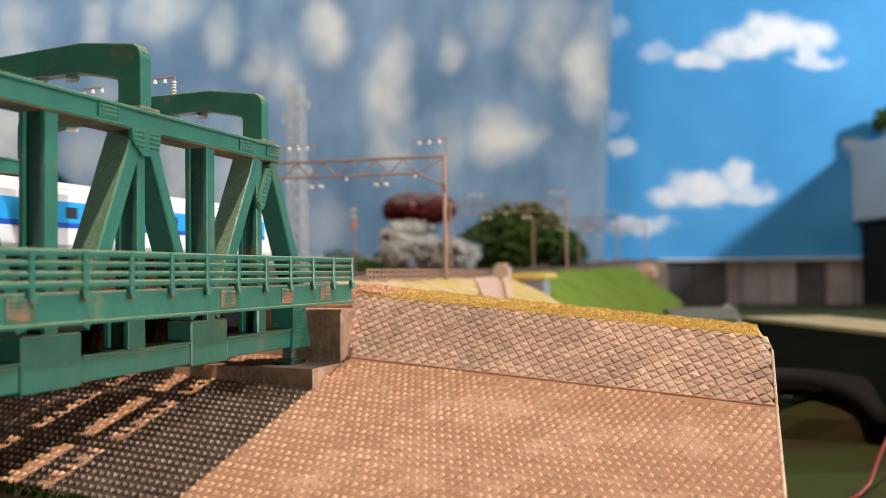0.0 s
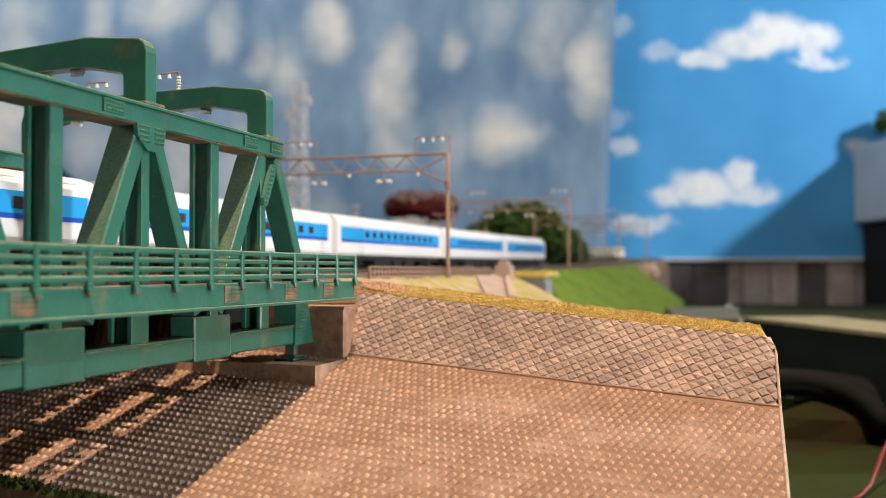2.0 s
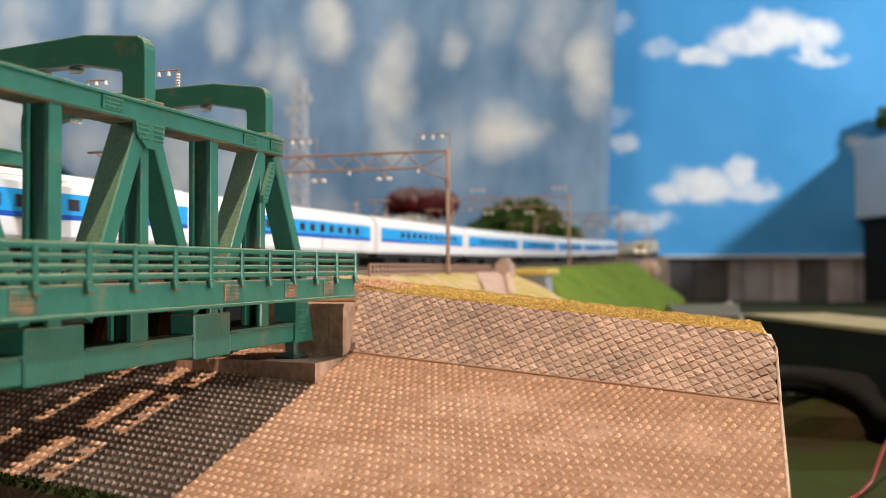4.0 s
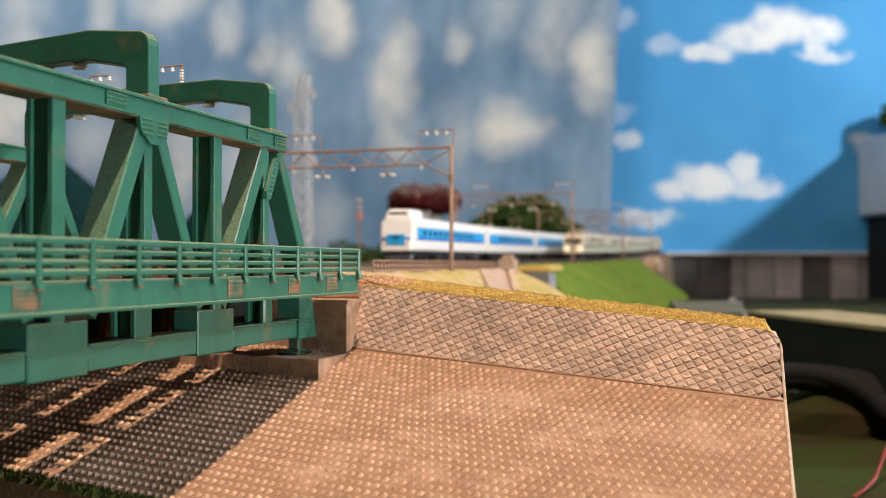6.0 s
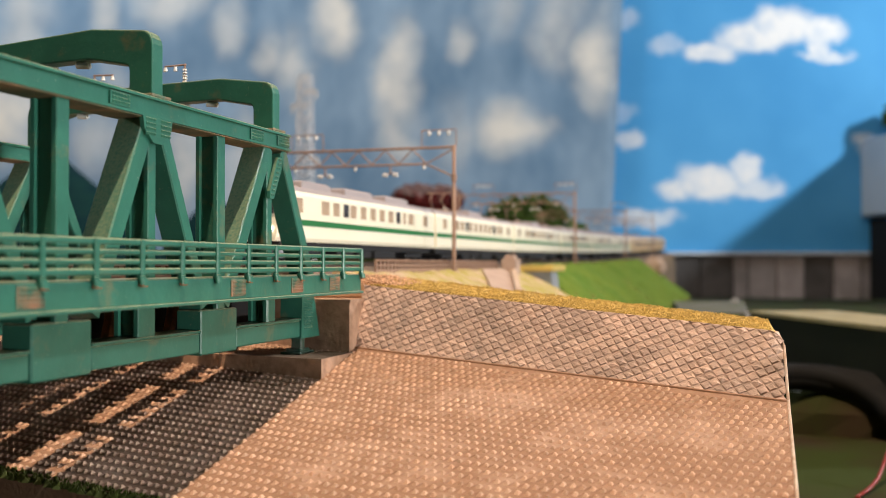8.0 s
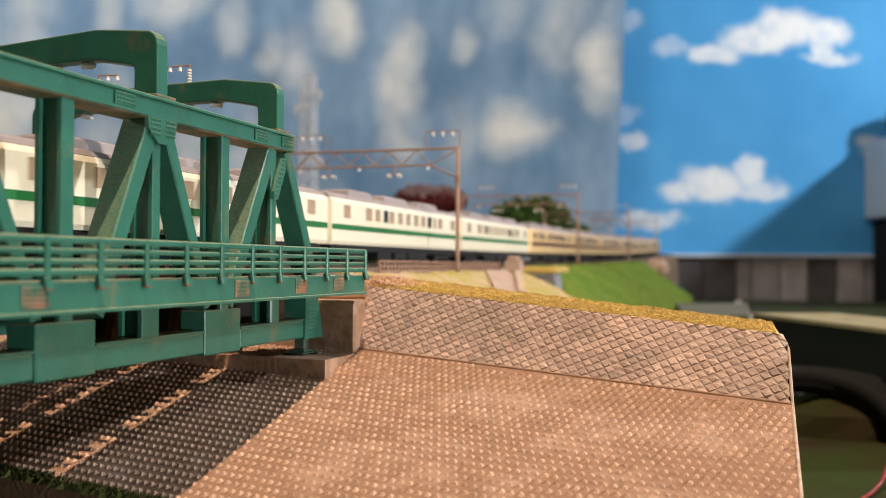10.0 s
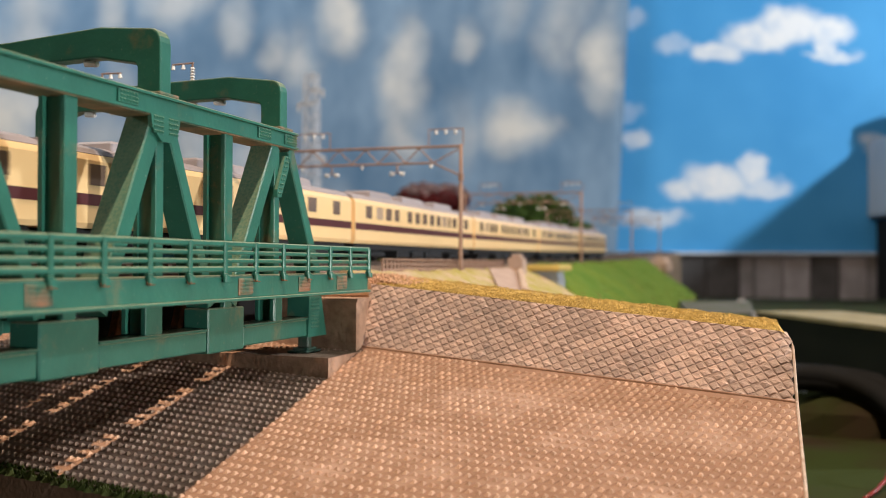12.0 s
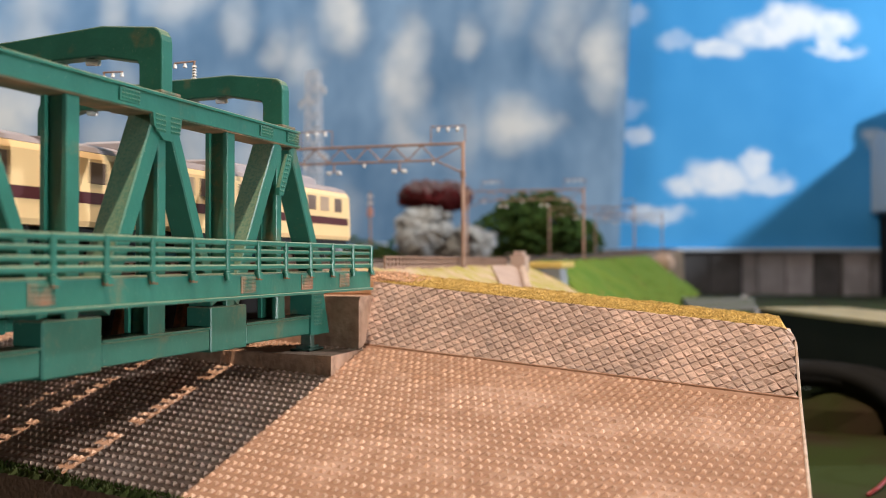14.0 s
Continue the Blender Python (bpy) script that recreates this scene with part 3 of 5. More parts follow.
def truss(bridge, xo, sgn):
    """One side truss; its outer face is at xo and looks along sgn * x."""
    xc = xo - sgn * 3.6
    side = thing_part("truss", bridge)
    chord = Geo()
    prof = [(-4.0, 31.0), (4.0, 31.0), (4.0, 31.6), (3.2, 31.7), (3.2, 34.7), (4.0, 34.8), (4.0, 35.3), (3.8, 35.5), (-3.8, 35.5), (-4.0, 35.3), (-4.0, 34.8), (-3.2, 34.7), (-3.2, 31.7), (-4.0, 31.6)]
    chord.loft([[(xc + a, y, z) for a, z in prof] for y in (START_Y, 250.6)])
    part("top_chord", chord, GREEN, side)
    part("soffit_plate", Geo().box((xc - 3.7, START_Y, 30.7), (xc + 3.7, 250.4, 30.98), 0.1), TAN_SOFFIT, side, "mottled tan underside plate")
    for y in POST:
        g = Geo()
        ibeam(g, (xc, y, -19), (xc, y, 31), 3.7, 6.0)
        part("post", g, GREEN, side)
    for k, y in enumerate(APEX):
        g = Geo()
        # the outermost brace leans a little farther than the rest
        top, foot = (5.4, 28.4) if k == 0 else (1.6, 20.6)
        g.beam((xc, y - top, 30.9), (xc, y - foot, -9.5), 6.4, 4.4, (1, 0, 0), 0.3)
        part("diagonal", g, GREEN, side)
        g = Geo()
        if k:
            g.beam((xc, y + 2.6, 30.9), (xc, y + 21.2, -9.5), 6.2, 3.4, (1, 0, 0), 0.3)
            part("diagonal", g, GREEN, side)
        else:
            g.beam((xc, y + 3.0, 30.9), (xc, END_Y + 0.5, -6), 6.2, 3.8, (1, 0, 0), 0.3)
            part("end_post", g, GREEN, side)
        g = Geo()
        ibeam(g, (xc, y - 0.4 - (4 if k == 0 else 0), 30), (xc, y - 0.4 - (4 if k == 0 else 0), -15), 2.9, 5.6)
        part("hanger", g, GREEN, side)
        # gusset with rivets
        g = Geo()
        f = xo + sgn * 0.0
        if k:
            poly = [(y - 5.6, 31.3), (y + 5.6, 31.3), (y + 5.0, 28.3), (y + 1.6, 25.6), (y - 1.6, 25.6), (y - 5.0, 28.3)]
            g.prism(poly, f - sgn * 0.6, f + sgn * 0.35)
            rivets(g, f + sgn * 0.35, y - 4.7, y - 0.9, 27.0, 31, 4, 4, sgn=sgn)
            rivets(g, f + sgn * 0.35, y + 0.9, y + 4.7, 27.0, 31, 4, 4, sgn=sgn)
        else:
            # long plate down the last diagonal
            poly = [(y - 1.8, 28.6), (y + 0.6, 28.6), (y + 0.3, 25.5), (y - 4.2, 17.4), (y - 6.4, 17.4), (y - 6.4, 19.4)]
            g.prism(poly, f - sgn * 0.6, f + sgn * 0.35)
            for q in range(9):
                yy, zz = y - 0.6 - 4.6 * q / 8, 28.0 - 9.6 * q / 8
                rivets(g, f + sgn * 0.35, yy - 1.1, yy + 1.0, zz - 0.5, zz + 0.5, 2, 1, sgn=sgn)
        part("gusset", g, GREEN, side)
    for y in [a - 12.9 for a in APEX] + [a + 2.3 for a in APEX[:1]]:
        g = Geo()
        f = xc + sgn * 3.2
        g.box((min(f, f + sgn * 0.5), y - 3.4, 31.8), (max(f, f + sgn * 0.5), y + 3.4, 34.6), 0.1)
        rivets(g, f + sgn * 0.5, y - 3.1, y + 3.1, 32.0, 34.4, 6, 3, sgn=sgn)
        part("splice_plate", g, GREEN, side)
    # lower chord, in lengths between the deep plates
    ys = [END_Y - 8.3] + [y for p in PLATE for y in (p + 0.1, p - 17.0)] + [START_Y]
    for a, b in zip(ys[0::2], ys[1::2]):
        g = Geo()
        g.box((xc - 3.0, b + 0.1, -20.3), (xc + 3.0, a - 0.1, -15.6), 0.3)
        g.box((xc - 3.4, b + 0.1, -15.6), (xc + 3.4, a - 0.1, -15.0), 0.15)
        part("lower_chord", g, GREEN, side)
    for p in PLATE:
        part("deep_plate", Geo().box((xc - 3.3, p - 16.9, -20.9), (xc + 3.3, p, -10.4), 0.35), GREEN, side)
    # short stub posts between the lower chord and the walkway's underside
    for y in [v - 3.4 for v in APEX]:
        g = Geo()
        ibeam(g, (xc, y, -15.2), (xc, y, -4.2), 4.2, 6.0)
        part("stub_post", g, GREEN, side)
    g = Geo()
    g.hexa([(xc - 3.3, END_Y - 8.2, -20.7), (xc + 3.3, END_Y - 8.2, -20.7), (xc + 3.3, END_Y + 4.4, -20.7), (xc - 3.3, END_Y + 4.4, -20.7),
            (xc - 3.3, END_Y - 7.6, -8), (xc + 3.3, END_Y - 7.6, -8), (xc + 3.3, END_Y + 0.2, -8), (xc - 3.3, END_Y + 0.2, -8)])
    rivets(g, xc + sgn * 3.3, END_Y - 6.4, END_Y - 0.8, -18.5, -9.5, 4, 9, sgn=sgn)
    part("end_plate", g, GREEN, side)
    g = Geo()
    g.box((xc - 1.6, END_Y - 4.6, -24.2), (xc + 1.6, END_Y - 2.0, -20.6), 0.3)
    g.box((xc - 2.4, END_Y - 6.2, -24.6), (xc + 2.4, END_Y - 0.4, -23.8), 0.3)
    g.box((xc - 3.2, END_Y - 8.5, -25.3), (xc + 3.2, END_Y + 1.2, -24.6), 0.3)
    part("bearing", g, PALE_GREEN, side, "grey-green bearing shoe")
    return side


def thing_part(name, parent):
    ob = new(name)
    ob.empty_display_size = 0.01
    ob.parent = parent
    return ob


PALE_GREEN = material("dusty_green", (0.025, 0.07, 0.05), 0.6, second=(0.10, 0.11, 0.09), scale=300, amount=0.9)


def walkway(bridge, xo, sgn):
    """Side walkway: fascia girder with lips and splice plates, deck strip, and a five-bar handrail on brackets."""
    side = thing_part("walkway", bridge)
    xi = -120.0 if sgn > 0 else -213.0
    y1 = 270.5
    g = Geo()
    g.box((min(xo, xo - sgn), START_Y, -7.4), (max(xo, xo - sgn), y1, -2.8), 0.1)
    g.box((min(xo + sgn * 0.9, xo - sgn * 2.4), START_Y, -8.1), (max(xo + sgn * 0.9, xo - sgn * 2.4), y1, -7.4), 0.15)
    part("fascia", g, GREEN, side)
    lo, hi = sorted((xo - sgn * 1.05, xi))
    part("deck_strip", Geo().box((lo, START_Y, -3.5), (hi, y1, -2.7), 0.1), GREEN, side)
    part("end_cap", Geo().box((lo, y1 - 1.0, -7.3), (hi, y1, -3.55), 0.1), GREEN, side)
    for z, r in ((4.1, 0.62), (2.3, 0.5), (0.55, 0.5), (-1.2, 0.62)):
        part("handrail_bar", Geo().beam((xo, START_Y, z), (xo, y1, z), 2 * r * 0.8, 2 * r, (1, 0, 0), 0.3), GREEN, side)
    y = 270.0
    shared = Geo().beam((0, 0, -2.0), (0, 0, 4.5), 1.0, 1.25, (1, 0, 0), 0.25)
    shared.beam((0, 0, -2.0), (-sgn * 0.2, 0, -3.2), 1.3, 1.5, (1, 0, 0), 0.3)
    shared.beam((sgn * 0.4, 0, -2.6), (sgn * 0.5, 0, -3.9), 1.0, 1.9, (1, 0, 0), 0.3)
    me = shared.mesh("handrail_post", GREEN)
    foot = Geo().box((-0.55, -0.95, -0.35), (0.55, 0.95, 0.35), 0.25).mesh("bracket_foot", RUST)
    k = 0
    while y > START_Y:
        post = part("handrail_post", me, None, side, at=pose((xo + sgn * 0.35) * MM, y * MM, 0))
        if k % 5 != 1:
            part("bracket_foot", foot, None, side, at=pose((xo + sgn * 0.75) * MM, y * MM, -3.75 * MM))
        k += 1
        y -= 13.68
    rng = random.Random(3)
    for y in (251.0, 227.5, 197.5, 131.0, 80.0, 30.0):
        g = Geo()
        g.box((min(xo, xo + sgn * 0.3), y - 3.2, -6.9), (max(xo, xo + sgn * 0.3), y + 3.2, -3.2), 0.1)
        rivets(g, xo + sgn * 0.3, y - 2.9, y + 2.9, -6.7, -3.4, 6, 4, sgn=sgn)
        part("splice_plate", g, GREEN_RUST, side, "rusted riveted splice plate")
    return side


def skew(x):
    """The bridge crosses at a slant: its far side stands farther along."""
    return 0.19 * (-123.5 - x)


def portal(bridge, y, th, bracket):
    """Arched frame over the tracks, standing on both top chords."""
    g = Geo()
    xa = -126.9
    up = 0.0 if bracket else 1.2
    arc = [radians(22.5 * k) for k in range(5)]
    outer = [(xa + 6.5, 35.6)] + [(xa + 3.3 + 3.2 * math.cos(q), 45.7 + up + 3.2 * math.sin(q)) for q in arc] + [(xa - 11, 51.0 + up * 0.7), (MID_X, 51.4)]
    inner = [(xa, 35.6)] + [(xa - 1.4 + 1.4 * math.cos(q), 41.6 + 1.5 * math.sin(q)) for q in arc] + [(xa - 12, 45.2), (MID_X, 45.6)]
    outer += [(2 * MID_X - x, z) for x, z in reversed(outer[:-1])]
    inner += [(2 * MID_X - x, z) for x, z in reversed(inner[:-1])]
    m = len(outer)
    c = 0.4
    vs = []
    for yy in (y - th / 2, y + th / 2):
        vs += [(x, yy + skew(x), z) for x, z in outer] + [(x, yy + skew(x), z) for x, z in inner]
    fs = []
    for i in range(m - 1):
        fs += [(i, i + 1, m + i + 1, m + i), (2 * m + i, 3 * m + i, 3 * m + i + 1, 2 * m + i + 1),
               (i, 2 * m + i, 2 * m + i + 1, i + 1), (m + i, m + i + 1, 3 * m + i + 1, 3 * m + i)]
    fs += [(0, m, 3 * m, 2 * m), (m - 1, 3 * m - 1, 4 * m - 1, 2 * m - 1)]
    g.add(vs, fs)
    ob = part("portal", g, GREEN, bridge)
    bev = ob.modifiers.new("bevel", "BEVEL")
    bev.width, bev.segments, bev.limit_method, bev.angle_limit = 0.0004, 2, "ANGLE", radians(50)
    for x in (-123.6, -209.4):
        part("portal_foot", Geo().box((x - 3.9, y + skew(x) - th / 2 - 1.6, 35.45), (x + 3.9, y + skew(x) + th / 2 + 1.6, 36.2), 0.2), GREEN_RUST, ob, "rust-stained foot plate")
    # bracket with insulators for the contact wire
    for x in (-151.8, -186.3) if bracket else ():
        w = y + skew(x)
        s = 1 if x > MID_X else -1
        z = 51.2
        part("wire_bracket", Geo().tube([(x, w, z), (x, w, z + 5.2)], 0.3, 6), MAST, ob)
        part("bracket_arm", Geo().beam((x + 0.4 * s, w, z + 5.2), (x - 6.5 * s, w, z + 5.0), 0.45, 0.5, (0, 1, 0)), MAST, ob)
        for q in (0.3, 1.1, 1.9, 2.7, 3.5):
            part("insulator", Geo().tube([(x, w, z + q), (x, w, z + q + 0.5)], [0.75, 0.5], 8), INSUL, ob)
        for q in (3.0, 6.2):
            part("insulator", Geo().tube([(x - q * s, w, z + 4.8), (x - q * s, w, z + 3.6)], [0.35, 0.65], 8), INSUL, ob)
    for x in (-142.0, -152.0, -181.0, -191.0):
        part("dropper", Geo().tube([(x - 1.6, y + skew(x), 44.6), (x + 1.6, y + skew(x), 44.3)], [0.8, 0.7], 8), INSUL, ob)


def bridge():
    b = thing("truss_bridge", "weathered green double-track truss bridge with arched portals and side walkways", "bridge")
    truss(b, -120.0, 1)
    far = truss(b, -213.0, -1)
    far.location.y = skew(-209.5) * MM
    walkway(b, -107.0, 1)
    far = walkway(b, -226.0, -1)
    far.location.y = skew(-209.5) * MM
    for y in [243.8] + [187.4 - 57.0 * k for k in range(4)]:
        portal(b, y, 4.2, y > 240)
    # floor: cross beams, solid deck plates and the slots between them
    for y in [230.6 - 2 * PANEL * k for k in range(6)] + [END_Y - 12]:
        part("cross_beam", Geo().beam((-209.5, y + skew(-209.5), -6.35), (-123.5, y, -6.35), 2.8, 4.3, (0, 0, 1), 0.2), SLEEPER, b, "dark brown cross beam")
    for x0, x1 in ((-123.2, -120.3), (-137.4, -123.4), (-146.6, -142.0), (-164.6, -152.6), (-174.8, -168.4), (-209.6, -178.8)):
        part("deck_plate", Geo().box((x0, START_Y, -4.0), (x1, 266.0, -3.0), 0.1), SLEEPER, b, "dark deck plate")
    teeth = Geo()
    y = START_Y
    while y < END_Y - 4:
        for x0, x1 in ((-142.1, -138.8), (-152.7, -151.0), (-168.5, -165.7), (-178.9, -176.2)):
            teeth.box((min(x0, x1), y, -4.0), (max(x0, x1), y + 2.0, -3.1))
        y += 4.4
    tagged(part("deck_teeth", teeth, SLEEPER, b), kind="stuff")
    # added near-black sheet stands in for the shade inside the lower openings
    part("shade_sheet", Geo().box((-137.2, 168.0, -17.0), (-136.0, 262.0, -4.05), 0.2), UNDER, b, "near-black sheet, painted shade behind the openings")
    y = 216.5
    while y > 168:
        part("inner_strut", Geo().beam((-133.6, y, -4.2), (-133.6, y - 4.5, -17.5), 2.0, 2.4, (1, 0, 0), 0.2), RUST, b, "rusty orange inner strut")
        y -= 24.4
    for x in (-145.6, -158.0, -174.4, -187.6):
        part("stringer", Geo().box((x - 1.2, START_Y, -9), (x + 1.2, END_Y, -4.05), 0.2), SLEEPER, b, "dark brown stringer")


bridge()

# ---- abutment, stone wall and dimpled apron (one cast river bank) ----
A, B = Vector((-111.5, 275.4)), Vector((8.5, 246.0))
U = (B - A).normalized()


def apron_z(y):
    return -26.0 - 0.25 * (268.0 - y)


LOZENGE = [(4, 5, 8), (5, 6, 8), (6, 7, 8), (7, 4, 8), (0, 1, 5, 4), (1, 2, 6, 5), (2, 3, 7, 6), (3, 0, 4, 7)]


def river_bank():
    bank = thing("river_bank", "pinkish cast river bank with diagonal stone wall and dimpled apron", "embankment", kind="structure")
    # apron slab: parallel to the wall in front
    C0, F0 = A - U * 230, A - U * 230 + Vector((0, -110.8))
    Bx, Fx = B, Vector((8.5, B.y - 89))
    zs = [apron_z(p.y) for p in (F0, Fx, Bx, C0)]
    tops = [(F0.x, F0.y, zs[0]), (Fx.x, Fx.y, zs[1]), (Bx.x, Bx.y, zs[2]), (C0.x, C0.y, zs[3])]
    part("apron", Geo().hexa([(x, y, TABLE_Z + 0.2) for x, y, z in tops] + tops), APRON, bank)
    part("kerb", Geo().beam((A.x, A.y - 0.6, apron_z(A.y) - 0.05), (B.x - 0.2, B.y - 0.6, apron_z(B.y) - 0.05), 0.8, 0.45, (0, 0, 1), 0.2), APRON, bank)
    # wall body: battered, its top falling away from the bridge
    wa, wb = -5.9, -15.9
    back = Vector((0.18, 0.98)) * 46
    lean = Vector((0.05, 1)) * 7.5
    a2, b2 = A + lean, B + lean - Vector((0.8, 0))
    body = Geo()
    body.hexa([(A.x, A.y + 0.6, TABLE_Z + 0.2), (B.x, B.y + 0.6, TABLE_Z + 0.2), (B.x, B.y + back.y, TABLE_Z + 0.2), (A.x, A.y + back.y, TABLE_Z + 0.2),
               (a2.x, a2.y + 0.6, wa - 0.6), (b2.x - 0.3, b2.y + 0.6, wb - 2.4), (b2.x - 0.3, B.y + back.y, wb - 2.4), (a2.x, A.y + back.y, wa - 1)])
    part("wall_body", body, STONE, bank)
    edge = [(B.x + 0.1, B.y - 0.2, apron_z(B.y)), (B.x - 0.3, B.y + 3.4, -24), (b2.x - 0.1, b2.y + 0.2, wb - 3.4), (b2.x - 0.9, b2.y + 0.5, wb - 1.6), (b2.x - 2.4, b2.y + 0.8, wb - 0.6)]
    part("chipped_edge", Geo().tube([(8.35, B.y - 88, apron_z(B.y - 88))] + edge, 0.36, 6), CHIP, bank, "pale chipped edge of the casting")
    # diagonal stones
    rng = random.Random(11)
    L = (B - A).length
    single, rest = [], Geo()
    # slanting cells: one side runs down the weave, the other crosses it at a flatter angle
    down, cross = Vector((1.05, -1.42)), Vector((2.05, 0.95))
    for i in range(-20, 70):
        for j in range(-70, 80):
            c = down * j + cross * i + Vector((0.4, 0.6))
            s, h = c.x, c.y
            if not -0.4 < s < L + 0.3:
                continue
            f = min(1.0, max(0.0, s / L))
            full = wa + (wb - wa) * f - apron_z(A.y + (B.y - A.y) * f)
            if not -0.9 < h < full + 0.9:
                continue
            lift = rng.uniform(0.8, 1.25)
            lo4, hi4 = [], []
            for e, k, out in ((-0.5, -0.5, 0.26), (0.5, -0.5, 0.46), (0.5, 0.5, 0.36), (-0.5, 0.5, 0.16)):
                q = down * e + cross * k
                lo4.append((q.x, q.y, 0.11))
                q = down * e * rng.uniform(0.42, 0.70) + cross * k * rng.uniform(0.45, 0.72)
                hi4.append((q.x, q.y, out * lift + rng.uniform(-0.06, 0.06)))
            vs = []
            for u, dz, out in lo4 + hi4:
                f = min(1.0, max(0.0, (s + u) / L))
                zb = apron_z(A.y + (B.y - A.y) * f)
                # the last stones round off towards the free end
                end = max(0.0, 1 - (1 - f) * L / 3.5)
                full = wa + (wb - wa) * f - zb - 2.2 * end * end
                z = min(full - 0.1, max(0.1, h + dz))
                p = A + U * (f * L) + lean * (z / full) - Vector((0.9 * f * z / full, 0))
                vs.append((p.x, p.y + 0.42 - out, zb + z))
            mid = [sum(v[k] for v in vs[4:]) / 4 for k in range(3)]
            vs.append((mid[0] + rng.uniform(-0.2, 0.2), mid[1] - rng.uniform(0.02, 0.22), mid[2] + rng.uniform(-0.2, 0.2)))
            if s > 4 and h > 2 and len(single) < 290:
                single.append(vs)
            else:
                rest.add(vs, LOZENGE)
    for vs in single:
        part("stone", Geo().add(vs, LOZENGE), STONE, bank)
    tagged(part("stones", rest, STONE, bank), kind="stuff")
    # dimples: low four-sided studs in rows parallel to the wall
    rest = Geo()
    stud = Geo().add([(-0.62, -0.74, -0.08), (0.54, -0.74, -0.08), (0.54, 0.70, -0.08), (-0.62, 0.70, -0.08), (-0.20, -0.22, 0.56), (0.22, -0.22, 0.56), (0.22, 0.22, 0.56), (-0.20, 0.22, 0.56)],
                     [(4, 5, 6, 7), (0, 1, 5, 4), (1, 2, 6, 5), (2, 3, 7, 6), (3, 0, 4, 7)])
    me = stud.mesh("stud", STUD)
    count = 0
    lower = lambda x: F0.y + (Fx.y - F0.y) * (x - F0.x) / (Fx.x - F0.x)
    along_row, first = Vector((0.9828, -0.1848)), Vector((-108.5, 267.2))
    for r in range(-4, 36):
        for c in range(-110, 58):
            p = first + along_row * ((c + (0.5 if r % 2 else 0)) * 2.07 + 1.0) + Vector((0, -3.0 - r * 3.1))
            if p.x > 7.6 or not lower(p.x) + 1.5 < p.y < A.y + (p.x - A.x) * U.y / U.x - 2.2:
                continue
            z = apron_z(p.y)
            if -78 < p.x < 7 and 10 <= r < 21 and count < 280:
                count += 1
                part("stud", me, None, bank, at=pose(p.x * MM, p.y * MM, z * MM, 14, 0, -10.6))
            else:
                ca, sa = U.x, U.y
                rest.add([(p.x + x * ca - y * sa, p.y + x * sa + y * ca, z + h + 0.25 * y) for x, y, h in stud.v], stud.f)
    tagged(part("studs", rest, STUD, bank), kind="stuff")
    ridge = Geo().add([(-0.42, -0.95, -0.05), (-0.14, -0.95, -0.05), (0.46, 0.95, -0.05), (0.18, 0.95, -0.05), (-0.28, -0.8, 0.26), (0.32, 0.8, 0.26)],
                      [(0, 1, 4), (1, 2, 5, 4), (2, 3, 5), (3, 0, 4, 5)])
    ridges = Geo()
    for r in range(-4, 36):
        for c in range(-110, 58):
            p = first + along_row * ((c + (1.0 if r % 2 else 0.5)) * 2.07 + 1.0) + Vector((0, -3.0 - r * 3.1))
            if p.x > 7.6 or not lower(p.x) + 1.5 < p.y < A.y + (p.x - A.x) * U.y / U.x - 2.2:
                continue
            z = apron_z(p.y)
            ridges.add([(p.x + x * U.x - y * U.y, p.y + x * U.y + y * U.x, z + h + 0.25 * y) for x, y, h in ridge.v], ridge.f)
    tagged(part("ridges", ridges, APRON, bank), kind="stuff")
    # moss along the apron's lower edge
    moss = Geo()
    rng = random.Random(31)
    for k in range(1600):
        f = rng.uniform(0.0, 0.66)
        x, y = F0.x + (Fx.x - F0.x) * f, F0.y + (Fx.y - F0.y) * f
        y += rng.uniform(-3.0, 2.4) * (1.1 - f)
        z, r = apron_z(y) + 0.1, rng.uniform(0.4, 1.2)
        moss.add([(x - r, y - r * 0.6, z - 0.8), (x + r, y - r * 0.5, z - 0.8), (x + rng.uniform(-0.4, 0.4), y + r, z - 0.8), (x + rng.uniform(-0.5, 0.5), y + rng.uniform(-0.3, 0.3), z + rng.uniform(0.2, 0.8))],
                 [(0, 1, 3), (1, 2, 3), (2, 0, 3)])
    solid("edge_moss", moss, TUFT, "dull green moss along the lower edge of the apron", kind="stuff")
    # abutment with bearing pedestals
    ab = thing("bridge_abutment", "brown concrete bridge abutment with bearing pedestals, dusty and stained", "abutment")

    def skewed(x0, x1, front, back, z0, z1, batter=0.0):
        """A block with its front on the slant of the abutment; 'front' and 'back' hold at x1."""
        q = [(x0, front + 0.19 * (x1 - x0)), (x1, front), (x1, back), (x0, back + 0.19 * (x1 - x0))]
        return Geo().hexa([(x, y, z0) for x, y in q] + [(x, y + (batter if i < 2 else 0), z1) for i, (x, y) in enumerate(q)])
    part("breast_wall", skewed(-229, -110.5, 270, 296, -60, -11.0, 0.4), CONCRETE, ab)
    part("cap", skewed(-229.6, -110.0, 269.9, 296, -11.0, -10.1), CONCRETE, ab)
    part("back_wall", skewed(-206, -130, 276.5, 296.5, -10.1, -2.6), CONCRETE, ab)
    part("wing_wall", skewed(-345, -229.7, 294, 318, -60, -8, 3.0), STONE, ab)
    part("bearing_shelf", skewed(-227, -109.6, 248.2, 269.8, -60, -25.3, 0.3), CONCRETE, ab)
    # golden turf on the wall's top, in small tufts
    turf = Geo()
